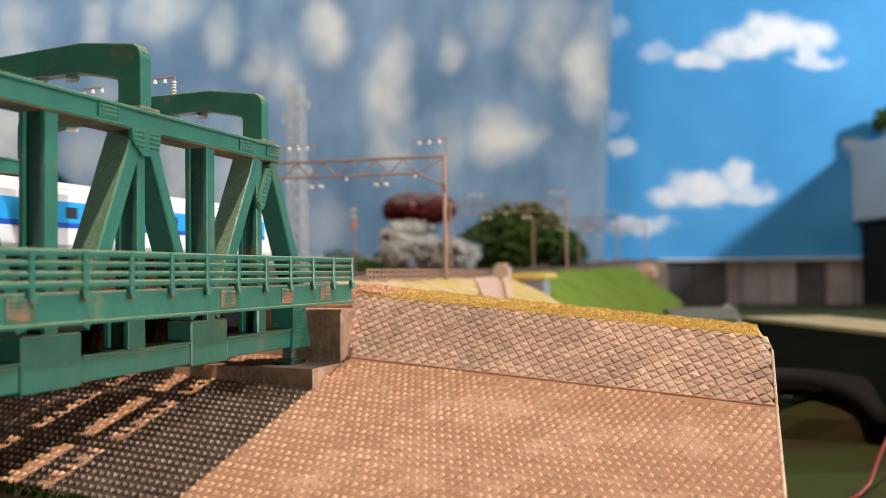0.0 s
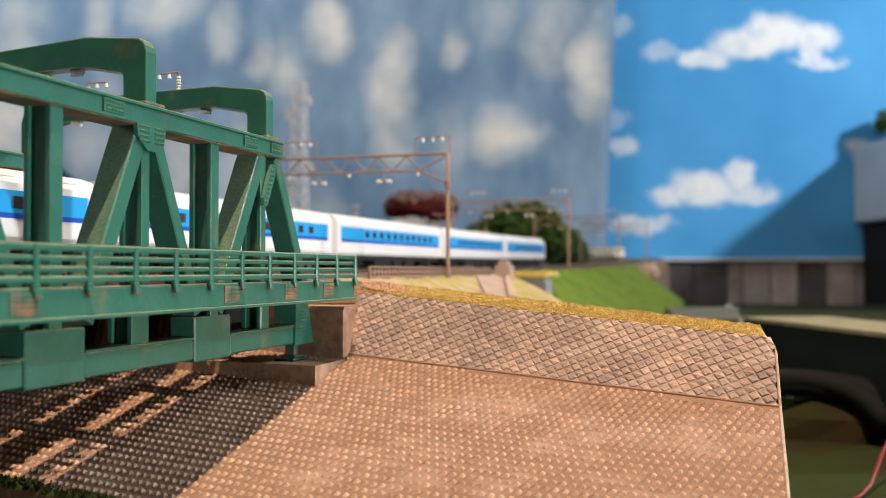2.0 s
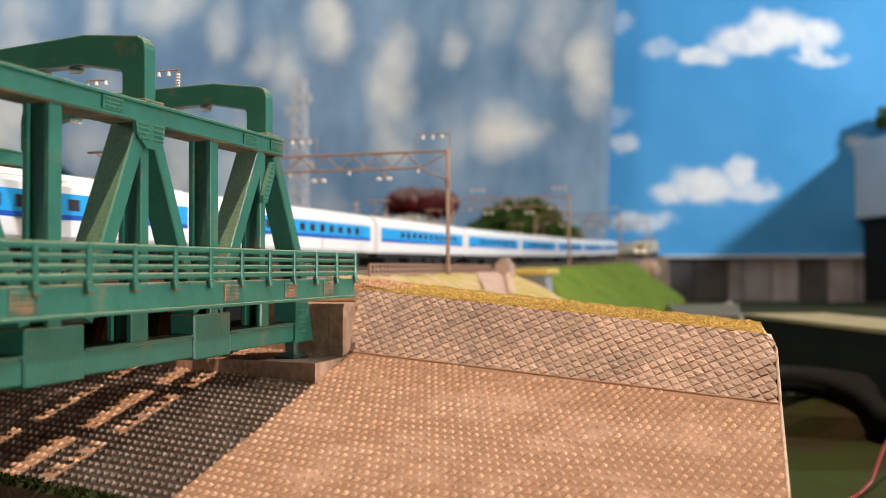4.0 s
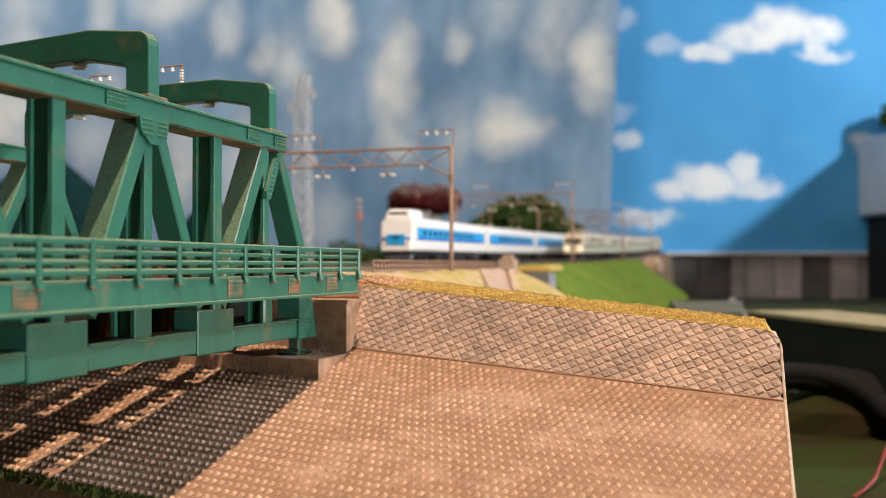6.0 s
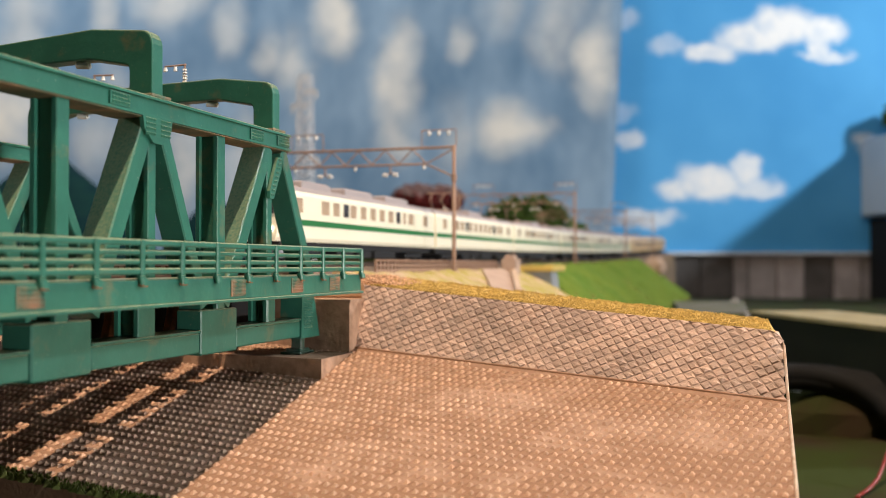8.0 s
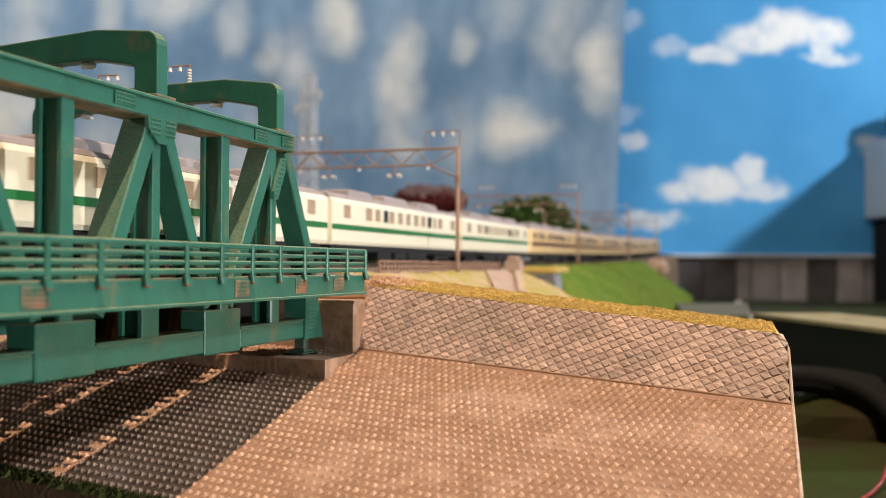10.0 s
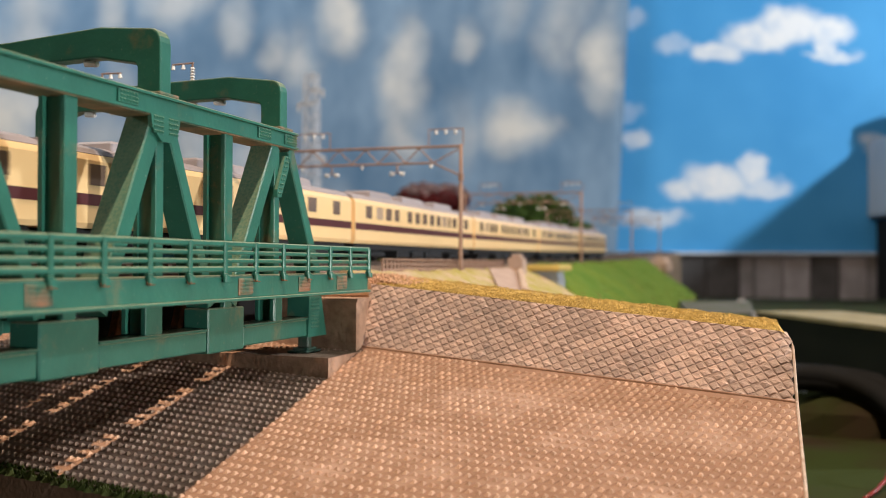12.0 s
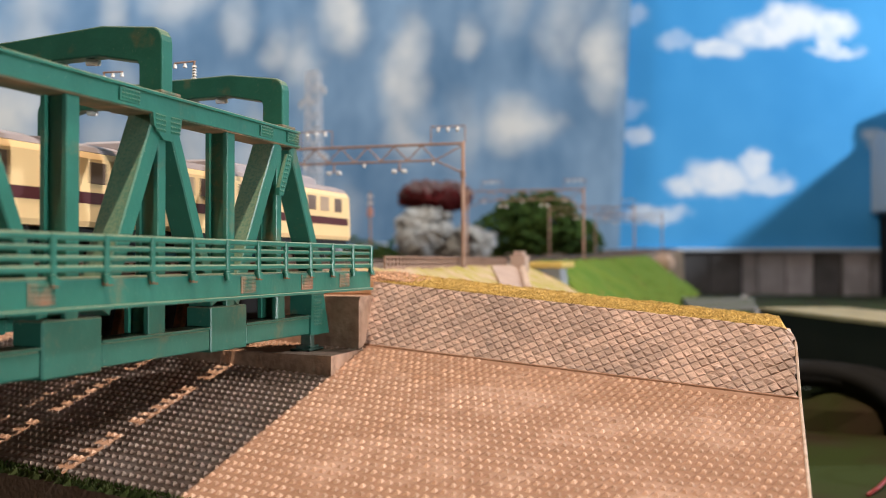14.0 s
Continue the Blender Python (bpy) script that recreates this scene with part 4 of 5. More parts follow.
    turf.hexa([(a2.x + 1, a2.y + 2.2, wa - 1.5), (b2.x - 2, b2.y + 2.2, wb - 1.5), (b2.x - 3, B.y + 44, wb - 1.5), (a2.x - 0.5, A.y + 44, wa - 1.5),
               (a2.x + 1, a2.y + 2.6, wa - 0.1), (b2.x - 2, b2.y + 2.6, wb - 0.2), (b2.x - 3, B.y + 43, wb + 0.5), (a2.x - 0.5, A.y + 43, wa + 1.2)])
    rng = random.Random(5)
    for k in range(17000):
        f, d = rng.random(), rng.random() ** 1.5
        x = a2.x + (b2.x - a2.x - 3) * f
        y = a2.y + (b2.y - a2.y) * f + 2.0 + 41 * d
        z = wa + (wb - wa) * f + 1.3 * d * (1 - 0.5 * f) + 0.5 * noise.noise((x * 0.25, y * 0.25, 0)) + 0.15
        r = rng.uniform(0.16, 0.42)
        turf.add([(x - r, y - r * 0.6, z - 0.3), (x + r, y - r * 0.5, z - 0.3), (x + rng.uniform(-0.4, 0.4), y + r, z - 0.3), (x + rng.uniform(-0.3, 0.3), y + rng.uniform(-0.3, 0.3), z + rng.uniform(0.0, 0.26))],
                 [(0, 1, 3), (1, 2, 3), (2, 0, 3)])
    solid("golden_turf", turf, GOLD, "golden-yellow scatter turf on top of the stone wall", kind="stuff")


river_bank()

g = Geo()
rng = random.Random(21)
for k in range(2600):
    x, y = rng.uniform(-133, -101), rng.uniform(285, 325)
    f = min(1, max(0, (x + 118) / 18))
    r = rng.uniform(0.2, 0.48)
    g.lump((x, y, -4.2 - 2.8 * f + rng.uniform(-0.6, 0.9)), (r, r, r * 0.8), wob=0.4, rng=rng)
g.hexa([(-136, 284.4, -9.5), (-108.0, 284.4, -9.5), (-101, 326, -60), (-136, 326, -60), (-136, 284.8, -4.2), (-108.0, 284.8, -6.0), (-101, 326, -7.4), (-136, 326, -4.2)])
solid("bank_rubble", g, RUBBLE, "orange-brown rubble heaped at the bridge end", kind="stuff")

# ---- trackside: catenary masts, low fence, box, steps, culvert ----


def catenary_mast(y):
    x0, x1, top = -125.0, -216.0, 53.0
    m = thing("catenary_mast", "brown lattice catenary gantry over both tracks with white insulators", "catenary mast", (0, y, grade(y)), group="catenary masts along the track")
    for x in (x0, x1):
        part("pole", Geo().tube([(x, 0, -6), (x, 0, 0), (x, 0, top)], [0.95, 0.95, 0.8], 8), MAST, m, smooth=True)
        part("pole_base", Geo().box((x - 2.2, -2.2, -8), (x + 2.2, 2.2, -3), 0.4), MAST, m)
        part("pole_collar", Geo().tube([(x, 0, 37), (x, 0, 40)], 1.3, 8), MAST, m)
    g = Geo()
    g.beam((x1, 0, top - 0.8), (x0, 0, top - 0.8), 1.1, 1.1)
    part("top_boom", g, MAST, m)
    part("lower_boom", Geo().beam((x1 + 13, 0, top - 8), (x0 - 13, 0, top - 8), 0.8, 0.9), MAST, m)
    n = 10
    for k in range(n):
        xa, xb = x1 + 13 + (x0 - x1 - 26) * k / n, x1 + 13 + (x0 - x1 - 26) * (k + 1) / n
        up = k % 2
        part("lacing", Geo().beam((xa, 0, top - (1.2 if up else 7.6)), (xb, 0, top - (7.6 if up else 1.2)), 0.6, 0.7), MAST, m)
    for x, s in ((x0, -1), (x1, 1)):
        part("knee_brace", Geo().beam((x, 0, top - 14), (x + s * 13, 0, top - 8), 0.7, 0.8), MAST, m)
        part("knee_brace", Geo().beam((x, 0, top - 1.5), (x + s * 13, 0, top - 8), 0.6, 0.7), MAST, m)
    for x in (-132.0, -196.0):
        fr = Geo()
        fr.beam((x - 8, 0, top - 0.6), (x - 8, 0, top + 7), 0.5, 0.5)
        fr.beam((x + 8, 0, top - 0.6), (x + 8, 0, top + 7), 0.5, 0.5)
        fr.beam((x - 8, 0, top + 7), (x + 8, 0, top + 7), 0.5, 0.5)
        part("feeder_frame", fr, MAST, m)
        for q in (-4.5, 0, 4.5):
            part("insulator", Geo().tube([(x + q, 0, top + 6.7), (x + q, 0, top + 5.6), (x + q, 0, top + 4.6)], [0.35, 0.85, 0.5], 8), INSUL, m)
    for x in (-155.0, -187.0):
        part("drop_arm", Geo().beam((x, 0, top - 8), (x, 0, top - 12), 0.7, 0.7), MAST, m)
        for q in (-2.4, 2.4):
            part("insulator", Geo().tube([(x + q - 1, 0, top - 12.4), (x + q + 1, 0, top - 12.6)], [0.9, 0.8], 8), INSUL, m)
        part("cross_arm", Geo().beam((x - 3, 0, top - 12), (x + 3, 0, top - 12), 0.5, 0.5), MAST, m)
    for x in (-139.0, -172.0, -202.0):
        part("insulator", Geo().tube([(x, 0, top - 8.6), (x, 0, top - 10.2)], [0.8, 0.6], 8), INSUL, m)


for y in (428, 752, 1076, 1400):
    catenary_mast(y)

rock = Geo()
rng = random.Random(41)
rock.lump((-104, 1182, -3), (13, 12, 13), wob=0.2, rng=rng)
rock.hexa([(-128, 1172, -60), (-92, 1172, -60), (-92, 1196, -60), (-128, 1196, -60), (-124, 1174, -10), (-96, 1174, -10), (-96, 1194, -10), (-124, 1194, -10)])
solid("pale_rock", rock, BOXY, "pale pinkish rock at the end of the green slope", "rock")

fence = thing("trackside_fence", "low brown post-and-rail fence beside the tracks", "fence")
for z in (1.7, -0.2, -2.2):
    part("rail", Geo().beam((-128, 338, z), (-128, 520, z), 0.7, 0.6 if z > -2 else 1.0), MAST, fence)
me = Geo().beam((0, 0, -4.5), (0, 0, 2.0), 0.8, 0.8, (1, 0, 0), 0.1).mesh("post", MAST)
for k in range(47):
    part("post", me, None, fence, at=pose(-0.128, (338 + k * 3.95) * MM, 0))

hut = thing("relay_box", "small pale pink concrete relay box beside the tracks", "relay box")
part("case", Geo().box((-125.5, 518, -5), (-117, 527, 3.2), 0.4), BOXY, hut)
part("lid", Geo().box((-124, 519.5, 3.2), (-118.5, 525.5, 5.4), 0.5), BOXY, hut)
steps = thing("concrete_chute", "pinkish concrete chute running down the slope", "drain")
part("bed", Geo().hexa([(-124, 474, -20), (-100, 405, -60), (-100, 448, -60), (-124, 540, -20), (-124, 474, -1.9), (-100, 405, -13.4), (-100, 448, -13.4), (-124, 540, -1.9)]), BOXY, steps)
part("kerb", Geo().beam((-123.6, 537, -0.9), (-99.6, 446, -12.4), 3.0, 2.4), CHIP, steps)
cul = thing("culvert", "grey culvert mouth with a yellow cap on the slope", "culvert")
part("cap", Geo().box((-124, 552, -3.8), (-104, 592, -0.2), 0.6), YELLOW, cul)
part("headwall", Geo().hexa([(-124, 555, -60), (-98, 555, -60), (-98, 576, -60), (-124, 576, -60), (-124, 555, -4), (-106, 555, -4), (-106, 576, -4), (-124, 576, -4)]), GREY, cul)

# ---- trees, hills and tower inside the loop ----


def tree(name, label, d, px, z0, height, width, leafmat, crown_lo, seed, count, topmat=None, puff=1.0):
    rng = random.Random(seed)
    x, y, _ = away(px, 0, d)
    t = thing(name, label, "tree", (x, y, z0))
    g = Geo().tube([(0, 0, -4), (width * 0.01, 0, height * 0.4), (0, 0, height * 0.75)], [width * 0.035, width * 0.028, width * 0.012], 8)
    for k in range(5):
        a = k * 1.3
        g.tube([(0, 0, height * (0.35 + 0.05 * k)), (math.cos(a) * width * 0.25, math.sin(a) * width * 0.25, height * (0.6 + 0.05 * k))], [width * 0.014, width * 0.006], 6)
    part("trunk", g, BARK, t)
    # with a topmat, the upper clumps go to the second Geo and take its colour
    g, dusty = Geo(), Geo()
    cz, rz = height * (crown_lo + 1) / 2, height * (1 - crown_lo) / 2
    for k in range(count):
        a, b = rng.uniform(0, 6.283), math.acos(rng.uniform(-1, 1))
        r = rng.uniform(0.45, 1.0) ** 0.5 * (0.86 + 0.14 * math.sin(3 * a + seed) * math.sin(2 * b))
        s = width * rng.uniform(0.022, 0.05) * puff
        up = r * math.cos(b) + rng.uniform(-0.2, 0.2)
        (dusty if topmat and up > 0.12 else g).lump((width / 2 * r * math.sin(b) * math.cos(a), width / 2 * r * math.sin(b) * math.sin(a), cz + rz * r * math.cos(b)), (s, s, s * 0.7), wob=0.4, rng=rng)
    part("crown", g, leafmat, t)
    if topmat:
        part("crown_top", dusty, topmat, t, "grey-red top of the crown")
    return t


tree("maroon_tree", "spreading tree with a dense dark-red crown", 1640, -0.016, -8, 141, 136, LEAF_RED, 0.62, 2, 1300, LEAF_GREY_RED)
tree("pale_bush", "pale grey cottony bush below the dark-red tree", 1600, -0.026, -8, 98, 104, LEAF_PALE, 0.02, 3, 620, puff=1.9)
tree("pale_bush", "low pale grey cottony bush below the dark-red tree", 1600, 0.016, -8, 66, 92, LEAF_PALE, 0.02, 13, 300, puff=1.9)
tree("green_tree", "broad dark green tree with a rounded crown", 1850, 0.088, -8, 142, 182, LEAF, 0.10, 4, 1100)
tree("green_tree", "lower dark green tree beside a taller one", 1900, 0.125, -8, 98, 116, LEAF, 0.05, 5, 520)
tree("green_tree", "low dark green tree beside a taller one", 1840, 0.047, -8, 106, 116, LEAF, 0.05, 6, 560)
rng = random.Random(9)
for k in range(9):
    tree("hedge_bush", "low dark green bush at the field's edge", 1950, -0.145 + 0.0155 * k, -8, rng.uniform(40, 66), rng.uniform(60, 85), LEAF, 0.0, 20 + k, 200)


def hill(name, px, d, w, h, seed):
    x, y, _ = away(px, 0, d)
    n, m = 26, 10
    rings = []
    for j in range(m):
        f = j / (m - 1)
        r = w / 2 * (1 - f) ** 0.8 + 3
        rings.append([(x + r * math.cos(a) * (1 + 0.18 * noise.noise((3 * math.cos(a), 3 * math.sin(a) + seed, f * 4))), y + 0.5 * r * math.sin(a),
                       -8 + h * f + 6 * noise.noise((2 * math.cos(a) + seed, 2 * math.sin(a), f * 5))) for a in [6.28319 * i / n for i in range(n)]])
    solid(name, Geo().loft(rings), HILL, "dark blue-green wooded model hill", "hill", smooth=True)


hill("far_hill", -0.395, 2300, 640, 268, 1)
hill("far_hill", -0.228, 2350, 330, 165, 5)


def lattice_tower():
    x, y, _ = away(-0.1375, 0, 1150)
    t = thing("lattice_tower", "pale steel lattice tower with small cross arms", "tower", (x, y, -8))
    H, w0, w1 = 225.0, 17.0, 12.0
    cor = [(-1, -1), (1, -1), (1, 1), (-1, 1)]
    at = lambda c, f: (c[0] * (w0 + (w1 - w0) * f) / 2, c[1] * (w0 + (w1 - w0) * f) / 2, H * f)
    for c in cor:
        part("leg", Geo().beam(at(c, 0), at(c, 1), 1.7, 1.7), PALE_STEEL, t)
    for k in range(14):
        for i in range(4):
            a, b = cor[i], cor[(i + 1) % 4]
            part("lacing", Geo().beam(at(a, k / 14), at(b, (k + 1) / 14), 0.95, 0.95), PALE_STEEL, t)
            part("lacing", Geo().beam(at(a, (k + 1) / 14), at(b, (k + 1) / 14), 0.95, 0.95), PALE_STEEL, t)
    for z, s in ((205, 14), (190, -16), (128, 16)):
        part("cross_arm", Geo().beam((0, 0, z), (s, 0, z + 2), 2.0, 2.4), PALE_STEEL, t)
        part("insulator", Geo().tube([(s, 0, z + 1), (s, 0, z - 7)], [1.6, 1.2], 8), INSUL, t)


lattice_tower()

x, y, _ = away(-0.081, 0, 900)
sig = thing("signal_post", "slim brown signal post with a faded red head", "signal", (x, y, -8))
part("post", Geo().tube([(0, 0, 0), (0, 0, 70)], [1.1, 0.8], 8), MAST, sig)
part("head", Geo().box((-2.6, -1.5, 48), (2.6, 1.5, 56), 0.6), FADED, sig, "faded red signal head")
for z in (60, 66):
    part("insulator", Geo().tube([(-2.4, 0, z), (2.4, 0, z)], [0.9, 0.8], 8), INSUL, sig)

# ---- the darker side of the room: fascia board, tub, wire ----
rng = random.Random(51)
x, y, _ = away(0.29, 0, 900)
heap = thing("stone_heap", "small heap of pale grey stones on the mat", "stones", (x, y, TABLE_Z))
g = Geo()
rings = [[(r * math.cos(a), 0.7 * r * math.sin(a), z) for a in [6.28319 * k / 12 for k in range(12)]] for r, z in ((48, -1), (42, 26), (30, 38), (14, 41))]
part("core", g.loft(rings), EARTH, heap)
for k in range(16):
    a, q = rng.uniform(0, 6.28), rng.uniform(0, 1)
    part("stone", Geo().lump((15 * q * math.cos(a), 10 * q * math.sin(a), 46 - 5 * q + rng.uniform(0, 12) * (1 - q)), (6.0, 5, 5.5), wob=0.3, rng=rng), GREY, heap)
x, y, _ = away(0.272, 0, 640)
g = Geo()
rings = [[(x + r * math.cos(a) * rng.uniform(0.93, 1.07), y + 0.5 * r * math.sin(a), z + rng.uniform(-0.8, 0.8) * (z > TABLE_Z + 2)) for a in [6.28319 * k / 26 for k in range(26)]] for r, z in ((30, TABLE_Z), (27, -60), (22, -38), (14, -32.5), (3, -31.5))]
solid("turf_mound", g.loft(rings), GRASS, "low bright green turf mound behind the wall", "mound")

fa = thing("baseboard_fascia", "dark painted baseboard edge with a pale plywood top", "baseboard")
p0, p1 = Vector(away(0.305, 0, 715)), Vector(away(0.50, 0, 475))
nv = Vector((-(p1 - p0).y, (p1 - p0).x, 0)).normalized()


def slab(z0, z1, d0, d1):
    q = [p0 + nv * d0, p1 + nv * d0, p1 + nv * d1, p0 + nv * d1]
    return Geo().hexa([(v.x, v.y, z0) for v in q] + [(v.x, v.y, z1) for v in q])
part("face", slab(-72, -35, 0, 14), FASCIA, fa)
part("top", slab(-34.9, -32.5, -1, 60), PLY, fa, "pale plywood top")
part("foot", slab(TABLE_Z, -72, 4, 12), BLACK, fa)
x, y, _ = away(0.385, 0, 500)
cable = thing("black_cable_bundle", "thick black cable bundle lying in an arch on the mat", "cable", (x, y, TABLE_Z), rz=YAW)
for k in range(5):
    r = 62 - 5 * k
    pts = [(r * math.cos(a), 0.9 * r * math.sin(a) + 4 * k, 6 + 26 * math.sin(a) ** 0.7 - 3 * (k % 2)) for a in [0.1 + 2.94 * i / 18 for i in range(19)]]
    part("cable", Geo().tube(pts, 6.0, 10), BLACK, cable, smooth=True)
x, y, _ = away(0.385, 0, 565)
lich = thing("pale_lichen", "pale grey-green lichen clump on the mat", "lichen", (x, y, TABLE_Z), kind="stuff")
rng = random.Random(31)
g = Geo()
rings = [[(r * math.cos(a) * rng.uniform(0.9, 1.1), 0.6 * r * math.sin(a) * rng.uniform(0.9, 1.1), z) for a in [6.28319 * k / 14 for k in range(14)]] for r, z in ((48, -1), (42, 12), (30, 20), (8, 24))]
part("mound", g.loft(rings), MAT, lich)
g = Geo()
for k in range(60):
    a, r = rng.uniform(0, 6.28), rng.uniform(0, 1)
    g.lump((26 * r * math.cos(a), 12 * r * math.sin(a), 24 - 6 * r + rng.uniform(0, 6)), (2.6, 2.6, 1.8), wob=0.4, rng=rng)
part("clump", g, LEAF_PALE, lich)
wire = [away(u, z, d) for u, z, d in ((0.41, TABLE_Z + 1, 395), (0.422, TABLE_Z + 2, 405), (0.431, -88, 415), (0.442, -78, 425), (0.458, -66, 440), (0.475, -60, 455), (0.52, TABLE_Z + 1, 470))]
solid("red_wire", Geo().tube(wire, 0.8, 8), RED, "thin red electrical wire looping up from the mat", "wire", smooth=True)
# pale gravel yard between the green slope and the far boards
yard = [away(u, 0, d) for u, d in ((0.238, 700), (0.300, 700), (0.300, 930), (0.228, 930))]
solid("gravel_yard", Geo().hexa([(x, y, TABLE_Z) for x, y, _ in yard] + [(x, y, -33.5) for x, y, _ in yard]), GRAVEL, "pale grey gravel yard beyond the green slope", kind="structure")

# ---- trains ----
CAR = 161.5
PITCH_IN, PITCH_OUT = 165.0, 168.0


def body_profile(w, lo, gut, crown):
    h = w / 2
    return [(-h + 0.6, lo), (h - 0.6, lo), (h, lo + 1.2), (h, gut - 1.2), (h - 0.9, gut + 0.3), (h - 2.8, crown - 0.7), (h * 0.35, crown), (-h * 0.35, crown), (-h + 2.8, crown - 0.7), (-h + 0.9, gut + 0.3), (-h, gut - 1.2), (-h, lo + 1.2)]


def along(prof, y0, y1):
    return Geo().loft([[(x, y, z) for x, z in prof] for y in (y0, y1)])


def train_car(name, label, group, bodymat, stripes, window_rows, cab="", pan=False, roofmat=ROOF, height=1.0, win_mat=PANE, dome_end=False, lit=False):
    """One car; +y is its front. stripes: (z0, z1, material); windows: (y0, y1) spans along its side."""
    c = thing(name, label, "railway car", group=group)
    L = CAR / 2
    lo, gut, crown = 7.6, 22.4 * height, 25.0 * height
    w = 19.2
    prof = body_profile(w, lo, gut, gut + 1.0)
    g = Geo()
    y0, y1 = -L, L
    if cab:
        # raked cab end
        rings = [[(x, y0, z) for x, z in prof], [(x, y1 - 5, z) for x, z in prof], [(x * 0.97, y1 - 1.8 - max(0, z - 14) * 0.12, z) for x, z in prof], [(x * 0.86, y1 - 0.2 - max(0, z - 13) * 0.2, z - 0.1) for x, z in prof]]
        g.loft(rings)
    else:
        g.loft([[(x, y, z) for x, z in prof] for y in (y0, y1)])
    part("body", g, bodymat, c)
    rp = [(-8.7, gut + 0.4), (8.7, gut + 0.4), (7.6, crown - 1.2), (4.0, crown), (-4.0, crown), (-7.6, crown - 1.2)]
    part("roof", along(rp, -L + 0.3, L - (4 if cab else 0.3)), roofmat, c)
    gap = 4.5 if roofmat == SNOW else 0.3
    for z0, z1, sm in stripes:
        for s in (-1, 1):
            xo = s * (w / 2)
            part("stripe", Geo().box((min(xo, xo + s * 0.12), -L + gap, z0), (max(xo, xo + s * 0.12), L - (max(5.2, gap * 2) if cab else gap), z1)), sm, c)
    cache = {}
    for a, b, z0, z1, wm in window_rows:
        key = (round(b - a, 2), z0, z1, wm.name)
        if key not in cache:
            cache[key] = Geo().box((-0.12, -(b - a) / 2, z0), (0.12, (b - a) / 2, z1), 0.08).mesh("window", wm)
        for s in (-1, 1):
            part("window", cache[key], None, c, at=pose(s * (w / 2 + 0.06) * MM, (a + b) / 2 * MM, 0))
    # doors recessed lines, underframe and bogies
    part("underframe", Geo().box((-8.2, -L + 3, 5.2), (8.2, L - 3, 7.7), 0.3), UNDER, c)
    for a, b in ((-30, -6), (-2, 12), (17, 32)):
        part("equipment_box", Geo().box((-8.6, a, 2.4), (8.6, b, 5.3), 0.4), UNDER, c)
    for yb in (-56, 56):
        bo = part("bogie", Geo().box((-8.0, yb - 11, 2.6), (8.0, yb + 11, 4.8), 0.5), UNDER, c)
        for q in (-7, 7):
            for x in (-4.6, 4.6):
                part("wheel", Geo().tube([(x - 0.8, yb + q, RAIL_Z + 2.0), (x + 0.8, yb + q, RAIL_Z + 2.0)], 2.0, 14), UNDER, bo)
    # roof units
    flat = roofmat == SNOW
    for a, b in (() if flat else ((-16, 10),) if pan else ((-54, -25), (-10, 19), (32, 57))):
        part("roof_unit", Geo().loft([[(x * k, y * 1.0 + (a + b) / 2, z) for x, y, z in ((-6, -(b - a) / 2 + q, zz), (6, -(b - a) / 2 + q, zz), (6, (b - a) / 2 - q, zz), (-6, (b - a) / 2 - q, zz))] for zz, k, q in ((crown - 0.8, 1, 0), (crown + 1.4, 0.95, 0.6), (crown + 2.1, 0.75, 2))]), roofmat, c)
    if pan:
        for yb in (-52, 47):
            p = part("pantograph", Geo().box((-5, yb - 4, crown - 0.4), (5, yb + 4, crown + 1.0), 0.3), MAST, c)
            for x in (-3.4, 3.4):
                part("arm", Geo().beam((x, yb - 3.5, crown + 1), (x * 0.8, yb + 5, crown + 5), 0.5, 0.5), MAST, p)
                part("arm", Geo().beam((x * 0.8, yb + 5, crown + 5), (x, yb - 1, crown + 9), 0.5, 0.5), MAST, p)
            part("bow", Geo().beam((-6.5, yb - 1, crown + 9.2), (6.5, yb - 1, crown + 9.2), 0.9, 0.7), MAST, p)
            for x in (-4, 4):
                for q in (-3, 3):
                    part("insulator", Geo().tube([(x, yb + q, crown - 0.2), (x, yb + q, crown + 1.6)], [0.8, 0.5], 6), INSUL, p)
    if cab:
        front = L - 0.2
        if roofmat == SNOW and not dome_end:
            part("nose_panel", Geo().box((-5.4, front - 1.0, 10.5), (5.4, front + 0.25, 16.5), 0.4), SKY_BLUE, c)
        elif roofmat == SNOW:
            # raised driver's cab and a blue nose panel
            dome = part("cab_dome", Geo().loft([[(x * k, L - 4 - b - y, z) for x, y in ((-6.5, 0), (6.5, 0), (6.5, 22), (-6.5, 22))] for z, k, b in ((crown - 1.5, 1.1, -0.5), (crown + 2.5, 1.0, 0.5), (crown + 4.2, 0.8, 2.0))]), bodymat, c)
            part("cab_window", Geo().hexa([(-5.6, L - 4.1, crown + 0.4), (5.6, L - 4.1, crown + 0.4), (5.6, L - 5.2, crown + 0.4), (-5.6, L - 5.2, crown + 0.4), (-5.2, L - 4.3, crown + 2.6), (5.2, L - 4.3, crown + 2.6), (5.2, L - 5.6, crown + 2.6), (-5.2, L - 5.6, crown + 2.6)]), PANE, dome)
            part("nose_panel", Geo().box((-5.4, front - 1.0, 10.5), (5.4, front + 0.25, 16.5), 0.4), SKY_BLUE, c)
        else:
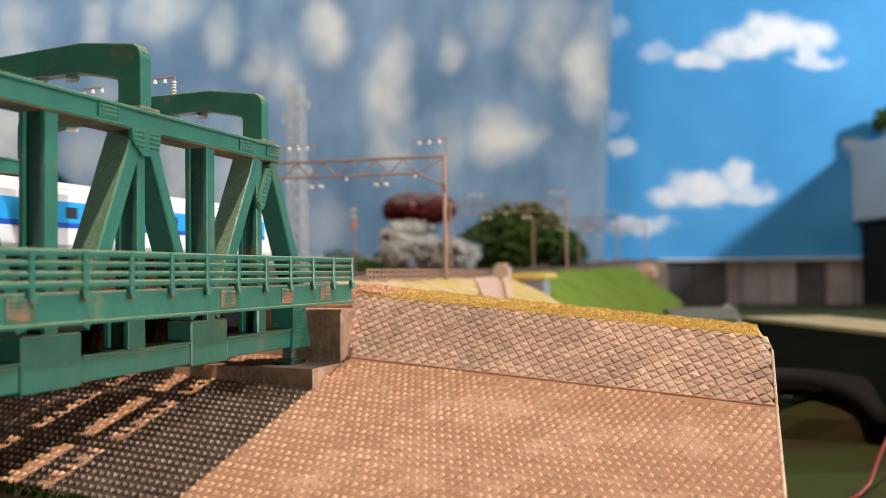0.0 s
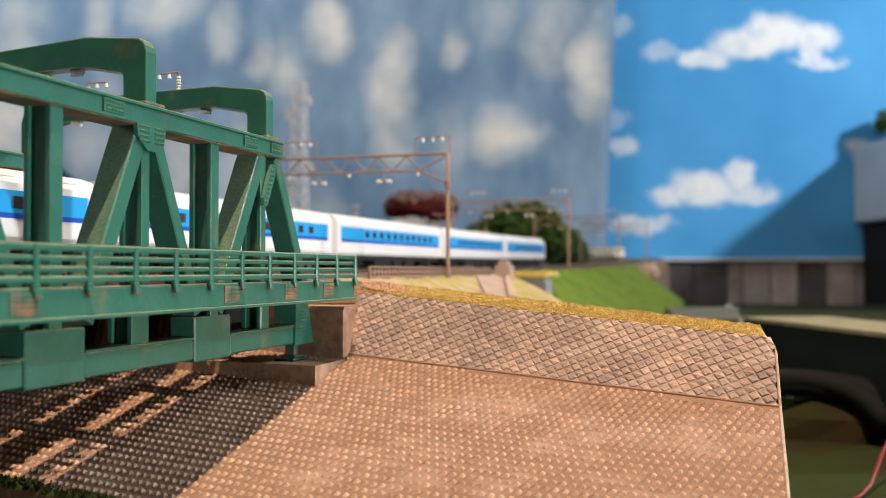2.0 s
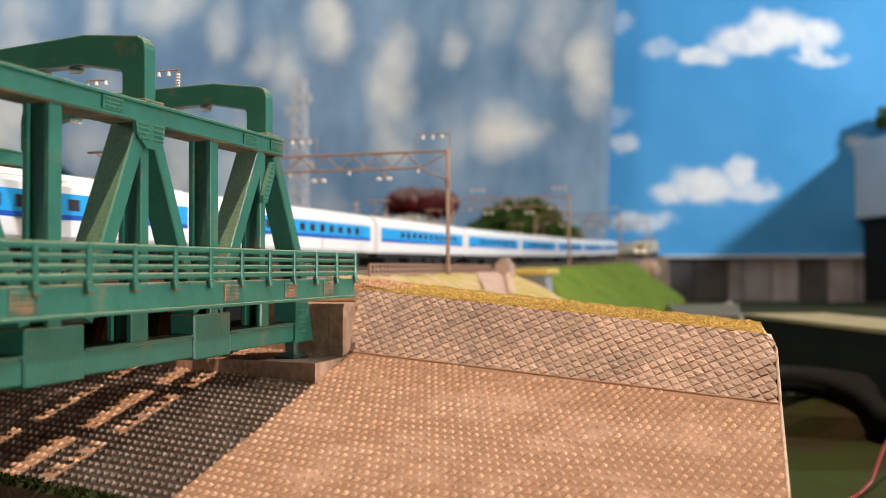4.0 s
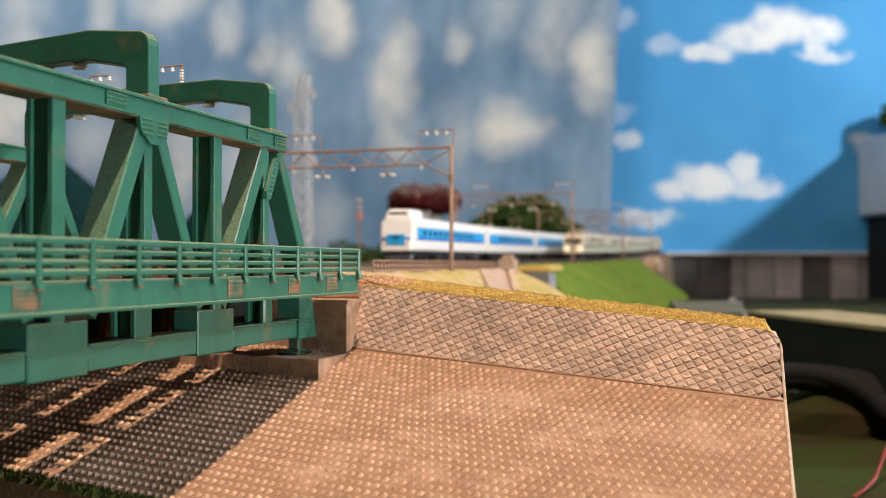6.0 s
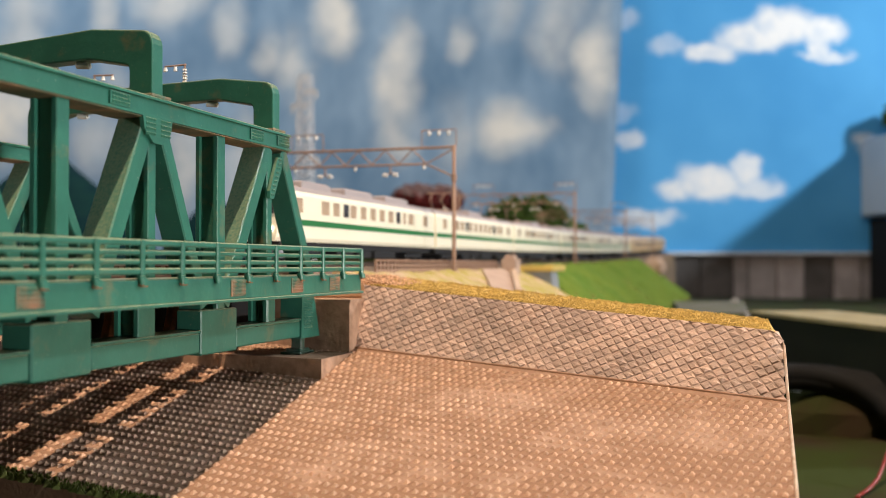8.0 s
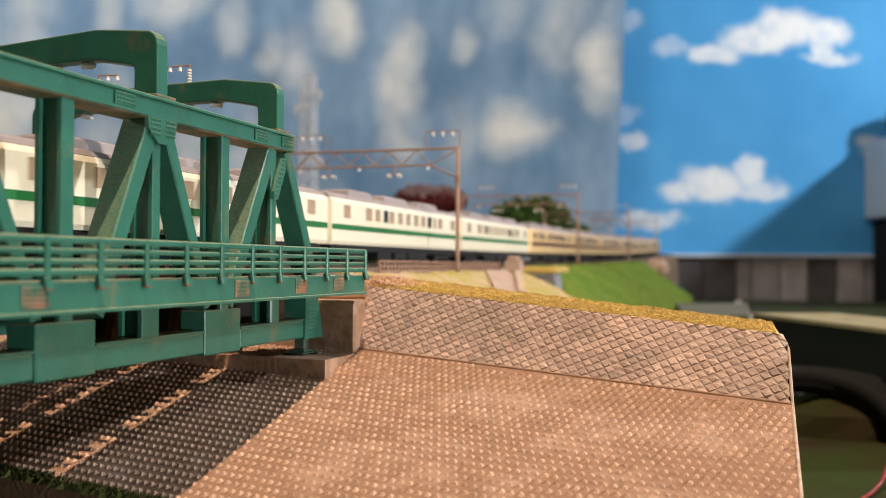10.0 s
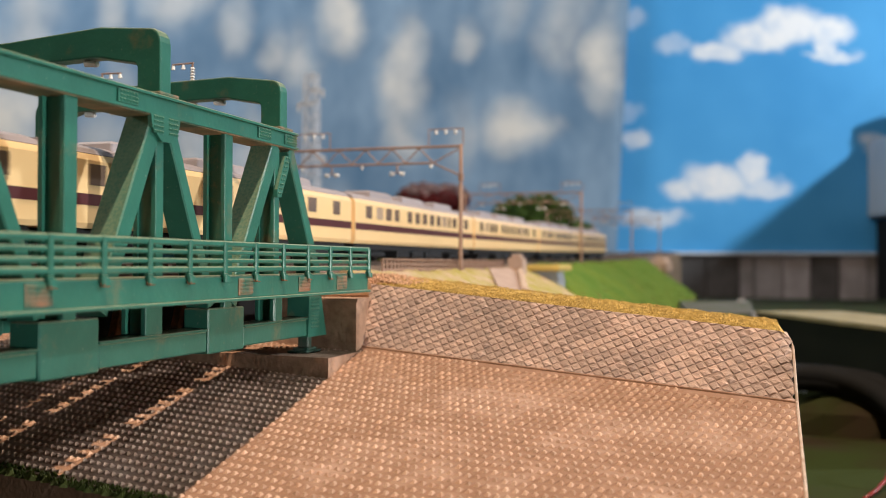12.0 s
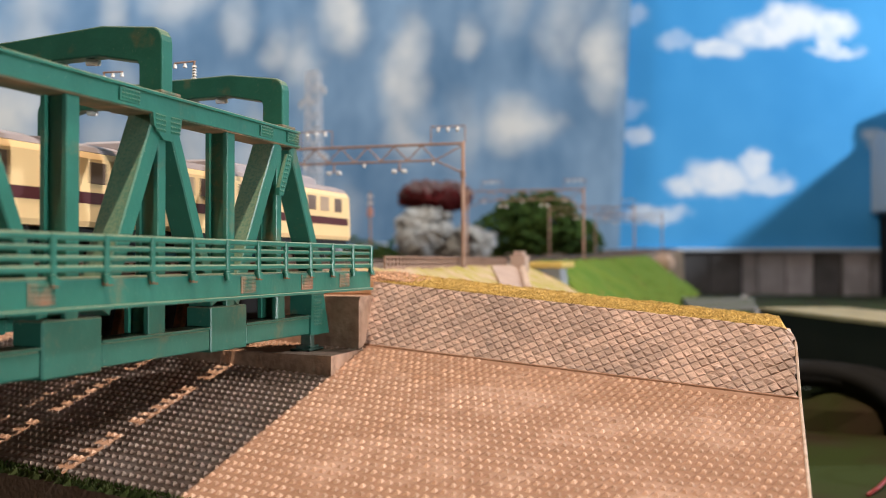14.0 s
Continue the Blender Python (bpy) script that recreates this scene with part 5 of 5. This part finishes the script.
          part("windscreen", Geo().hexa([(-7.2, front - 1.8, 16.3), (7.2, front - 1.8, 16.3), (7.2, front - 3.0, 16.3), (-7.2, front - 3.0, 16.3), (-6.9, front - 2.0 - 0.85, 20.2), (6.9, front - 2.0 - 0.85, 20.2), (6.9, front - 3.9, 20.2), (-6.9, front - 3.9, 20.2)]).add(
            [(-7.3, front - 0.55, 16.2), (7.3, front - 0.55, 16.2), (7.0, front - 1.35, 20.3), (-7.0, front - 1.35, 20.3)], [(0, 1, 2, 3)]), PANE, c)
        part("skirt", Geo().box((-7.5, front - 9, 2.2), (7.5, front - 4, 7.5), 0.8), GREY, c)
        if bodymat != IVORY:
            part("cab_band", Geo().box((-8.35, front - 3.2, 13.4), (8.35, front + 0.06, 14.6), 0.2), stripes[-1][2], c)
        for x in (-6, 6):
            lp = Geo().tube([(x, front - 0.8, 11.4), (x, front + 0.35, 11.4)], [1.15, 1.0], 10)
            part("headlight", lp, HEADLIGHT if lit else INSUL, c)
        part("destination_sign", Geo().box((-1.8, front - 0.6, 13.6), (1.8, front + 0.25, 15.8), 0.1), DEEP_BLUE, c)
    return c


def windows(spans, z0, z1, mat):
    return [(a, b, z0, z1, mat) for a, b in spans]


paired = [(-70, -64), (-50, -43.5), (-40, -36.5)] + [(-24 + k * 10.2, -24 + k * 10.2 + 5.6) for k in range(5)] + [(33, 38.5), (42, 48.5), (64, 70)]
slim = [(-46 + k * 10.2, -46 + k * 10.2 + 5.0) for k in range(11)]

GREEN_CAR = ("suburban_car", "ivory electric railway car with a green waist stripe", "cars of the ivory and cream train")
CREAM_CAR = ("suburban_car", "cream electric railway car with a maroon waist stripe", "cars of the ivory and cream train")
BLUE_CAR = ("express_car", "white express railway car with sky-blue window band", "cars of the white and blue train")
g_str = [(12.9, 14.9, FOREST)]
c_str = [(12.7, 15.2, MAROON)]
b_str = [(14.7, 20.4, SKY_BLUE), (13.4, 14.7, DEEP_BLUE)]
gw = windows(paired, 17.2, 21.9, PANE_WARM) + windows([(-33, -28), (24, 29)], 17.2, 21.9, PANE)
cw = windows(paired, 17.2, 21.9, PANE_BROWN) + windows([(-34, -27), (52, 59)], 17.2, 21.9, PANE_WARM)
bw = windows(slim, 15.9, 19.0, PANE)

cars_in, cars_out = [], []
for k in range(6):
    cars_in.append(train_car(*GREEN_CAR, IVORY, g_str, gw, "cab" if k in (0, 5) else "", k in (1, 2), lit=(k == 0), height=1.065))
for k in range(6):
    cars_in.append(train_car(*CREAM_CAR, CREAM, c_str, cw, "cab" if k in (0, 5) else "", height=1.065))
for k in range(9):
    cars_out.append(train_car(*BLUE_CAR, SNOW, b_str, bw, "cab" if k in (0, 8) else "", k in (1, 3, 5, 7), roofmat=SNOW, height=1.05, dome_end=(k == 8)))

# seconds, and how far along the line the front of each train has come (mm)
T_IN = [0, 0.5, 3.2, 5.3, 6.5, 7.5, 11, 14]
S_IN = [2790, 2640, 1812, 1128, 745, 440, -649, -1640]
T_OUT = [0, 0.4, 1.5, 2.5, 3.2, 5.5, 6.1, 6.5, 14]
S_OUT = [360, 486, 781, 1055, 1248, 1899, 2052, 2172, 4440]


def ride(car, t, s, x0, backwards):
    xa, ya, _ = on_track(s + 56, x0)
    xb, yb, _ = on_track(s - 56, x0)
    turn = math.degrees(math.atan2(-(xa - xb), ya - yb))
    za, zb = grade(s + 56), grade(s - 56)
    climb = math.degrees(math.atan2(za - zb, 112)) * (-1 if backwards else 1)
    return (t, pose((xa + xb) / 2 * MM, (ya + yb) / 2 * MM, (za + zb) / 2 * MM, climb, 0, turn + (180 if backwards else 0)))


def motions():
    times = [0.5 * k for k in range(29)]
    # incoming train: its front comes first, toward smaller s
    for k, car in enumerate(cars_in):
        rear_cab = k in (5, 11)
        walk(car, [ride(car, t, float(np.interp(t, T_IN, S_IN)) + (k + 0.5) * PITCH_IN, NEAR_X, not rear_cab) for t in times])
    for k, car in enumerate(cars_out):
        walk(car, [ride(car, t, float(np.interp(t, T_OUT, S_OUT)) - (k + 0.5) * PITCH_OUT, FAR_X, k == 8) for t in times])


motions()
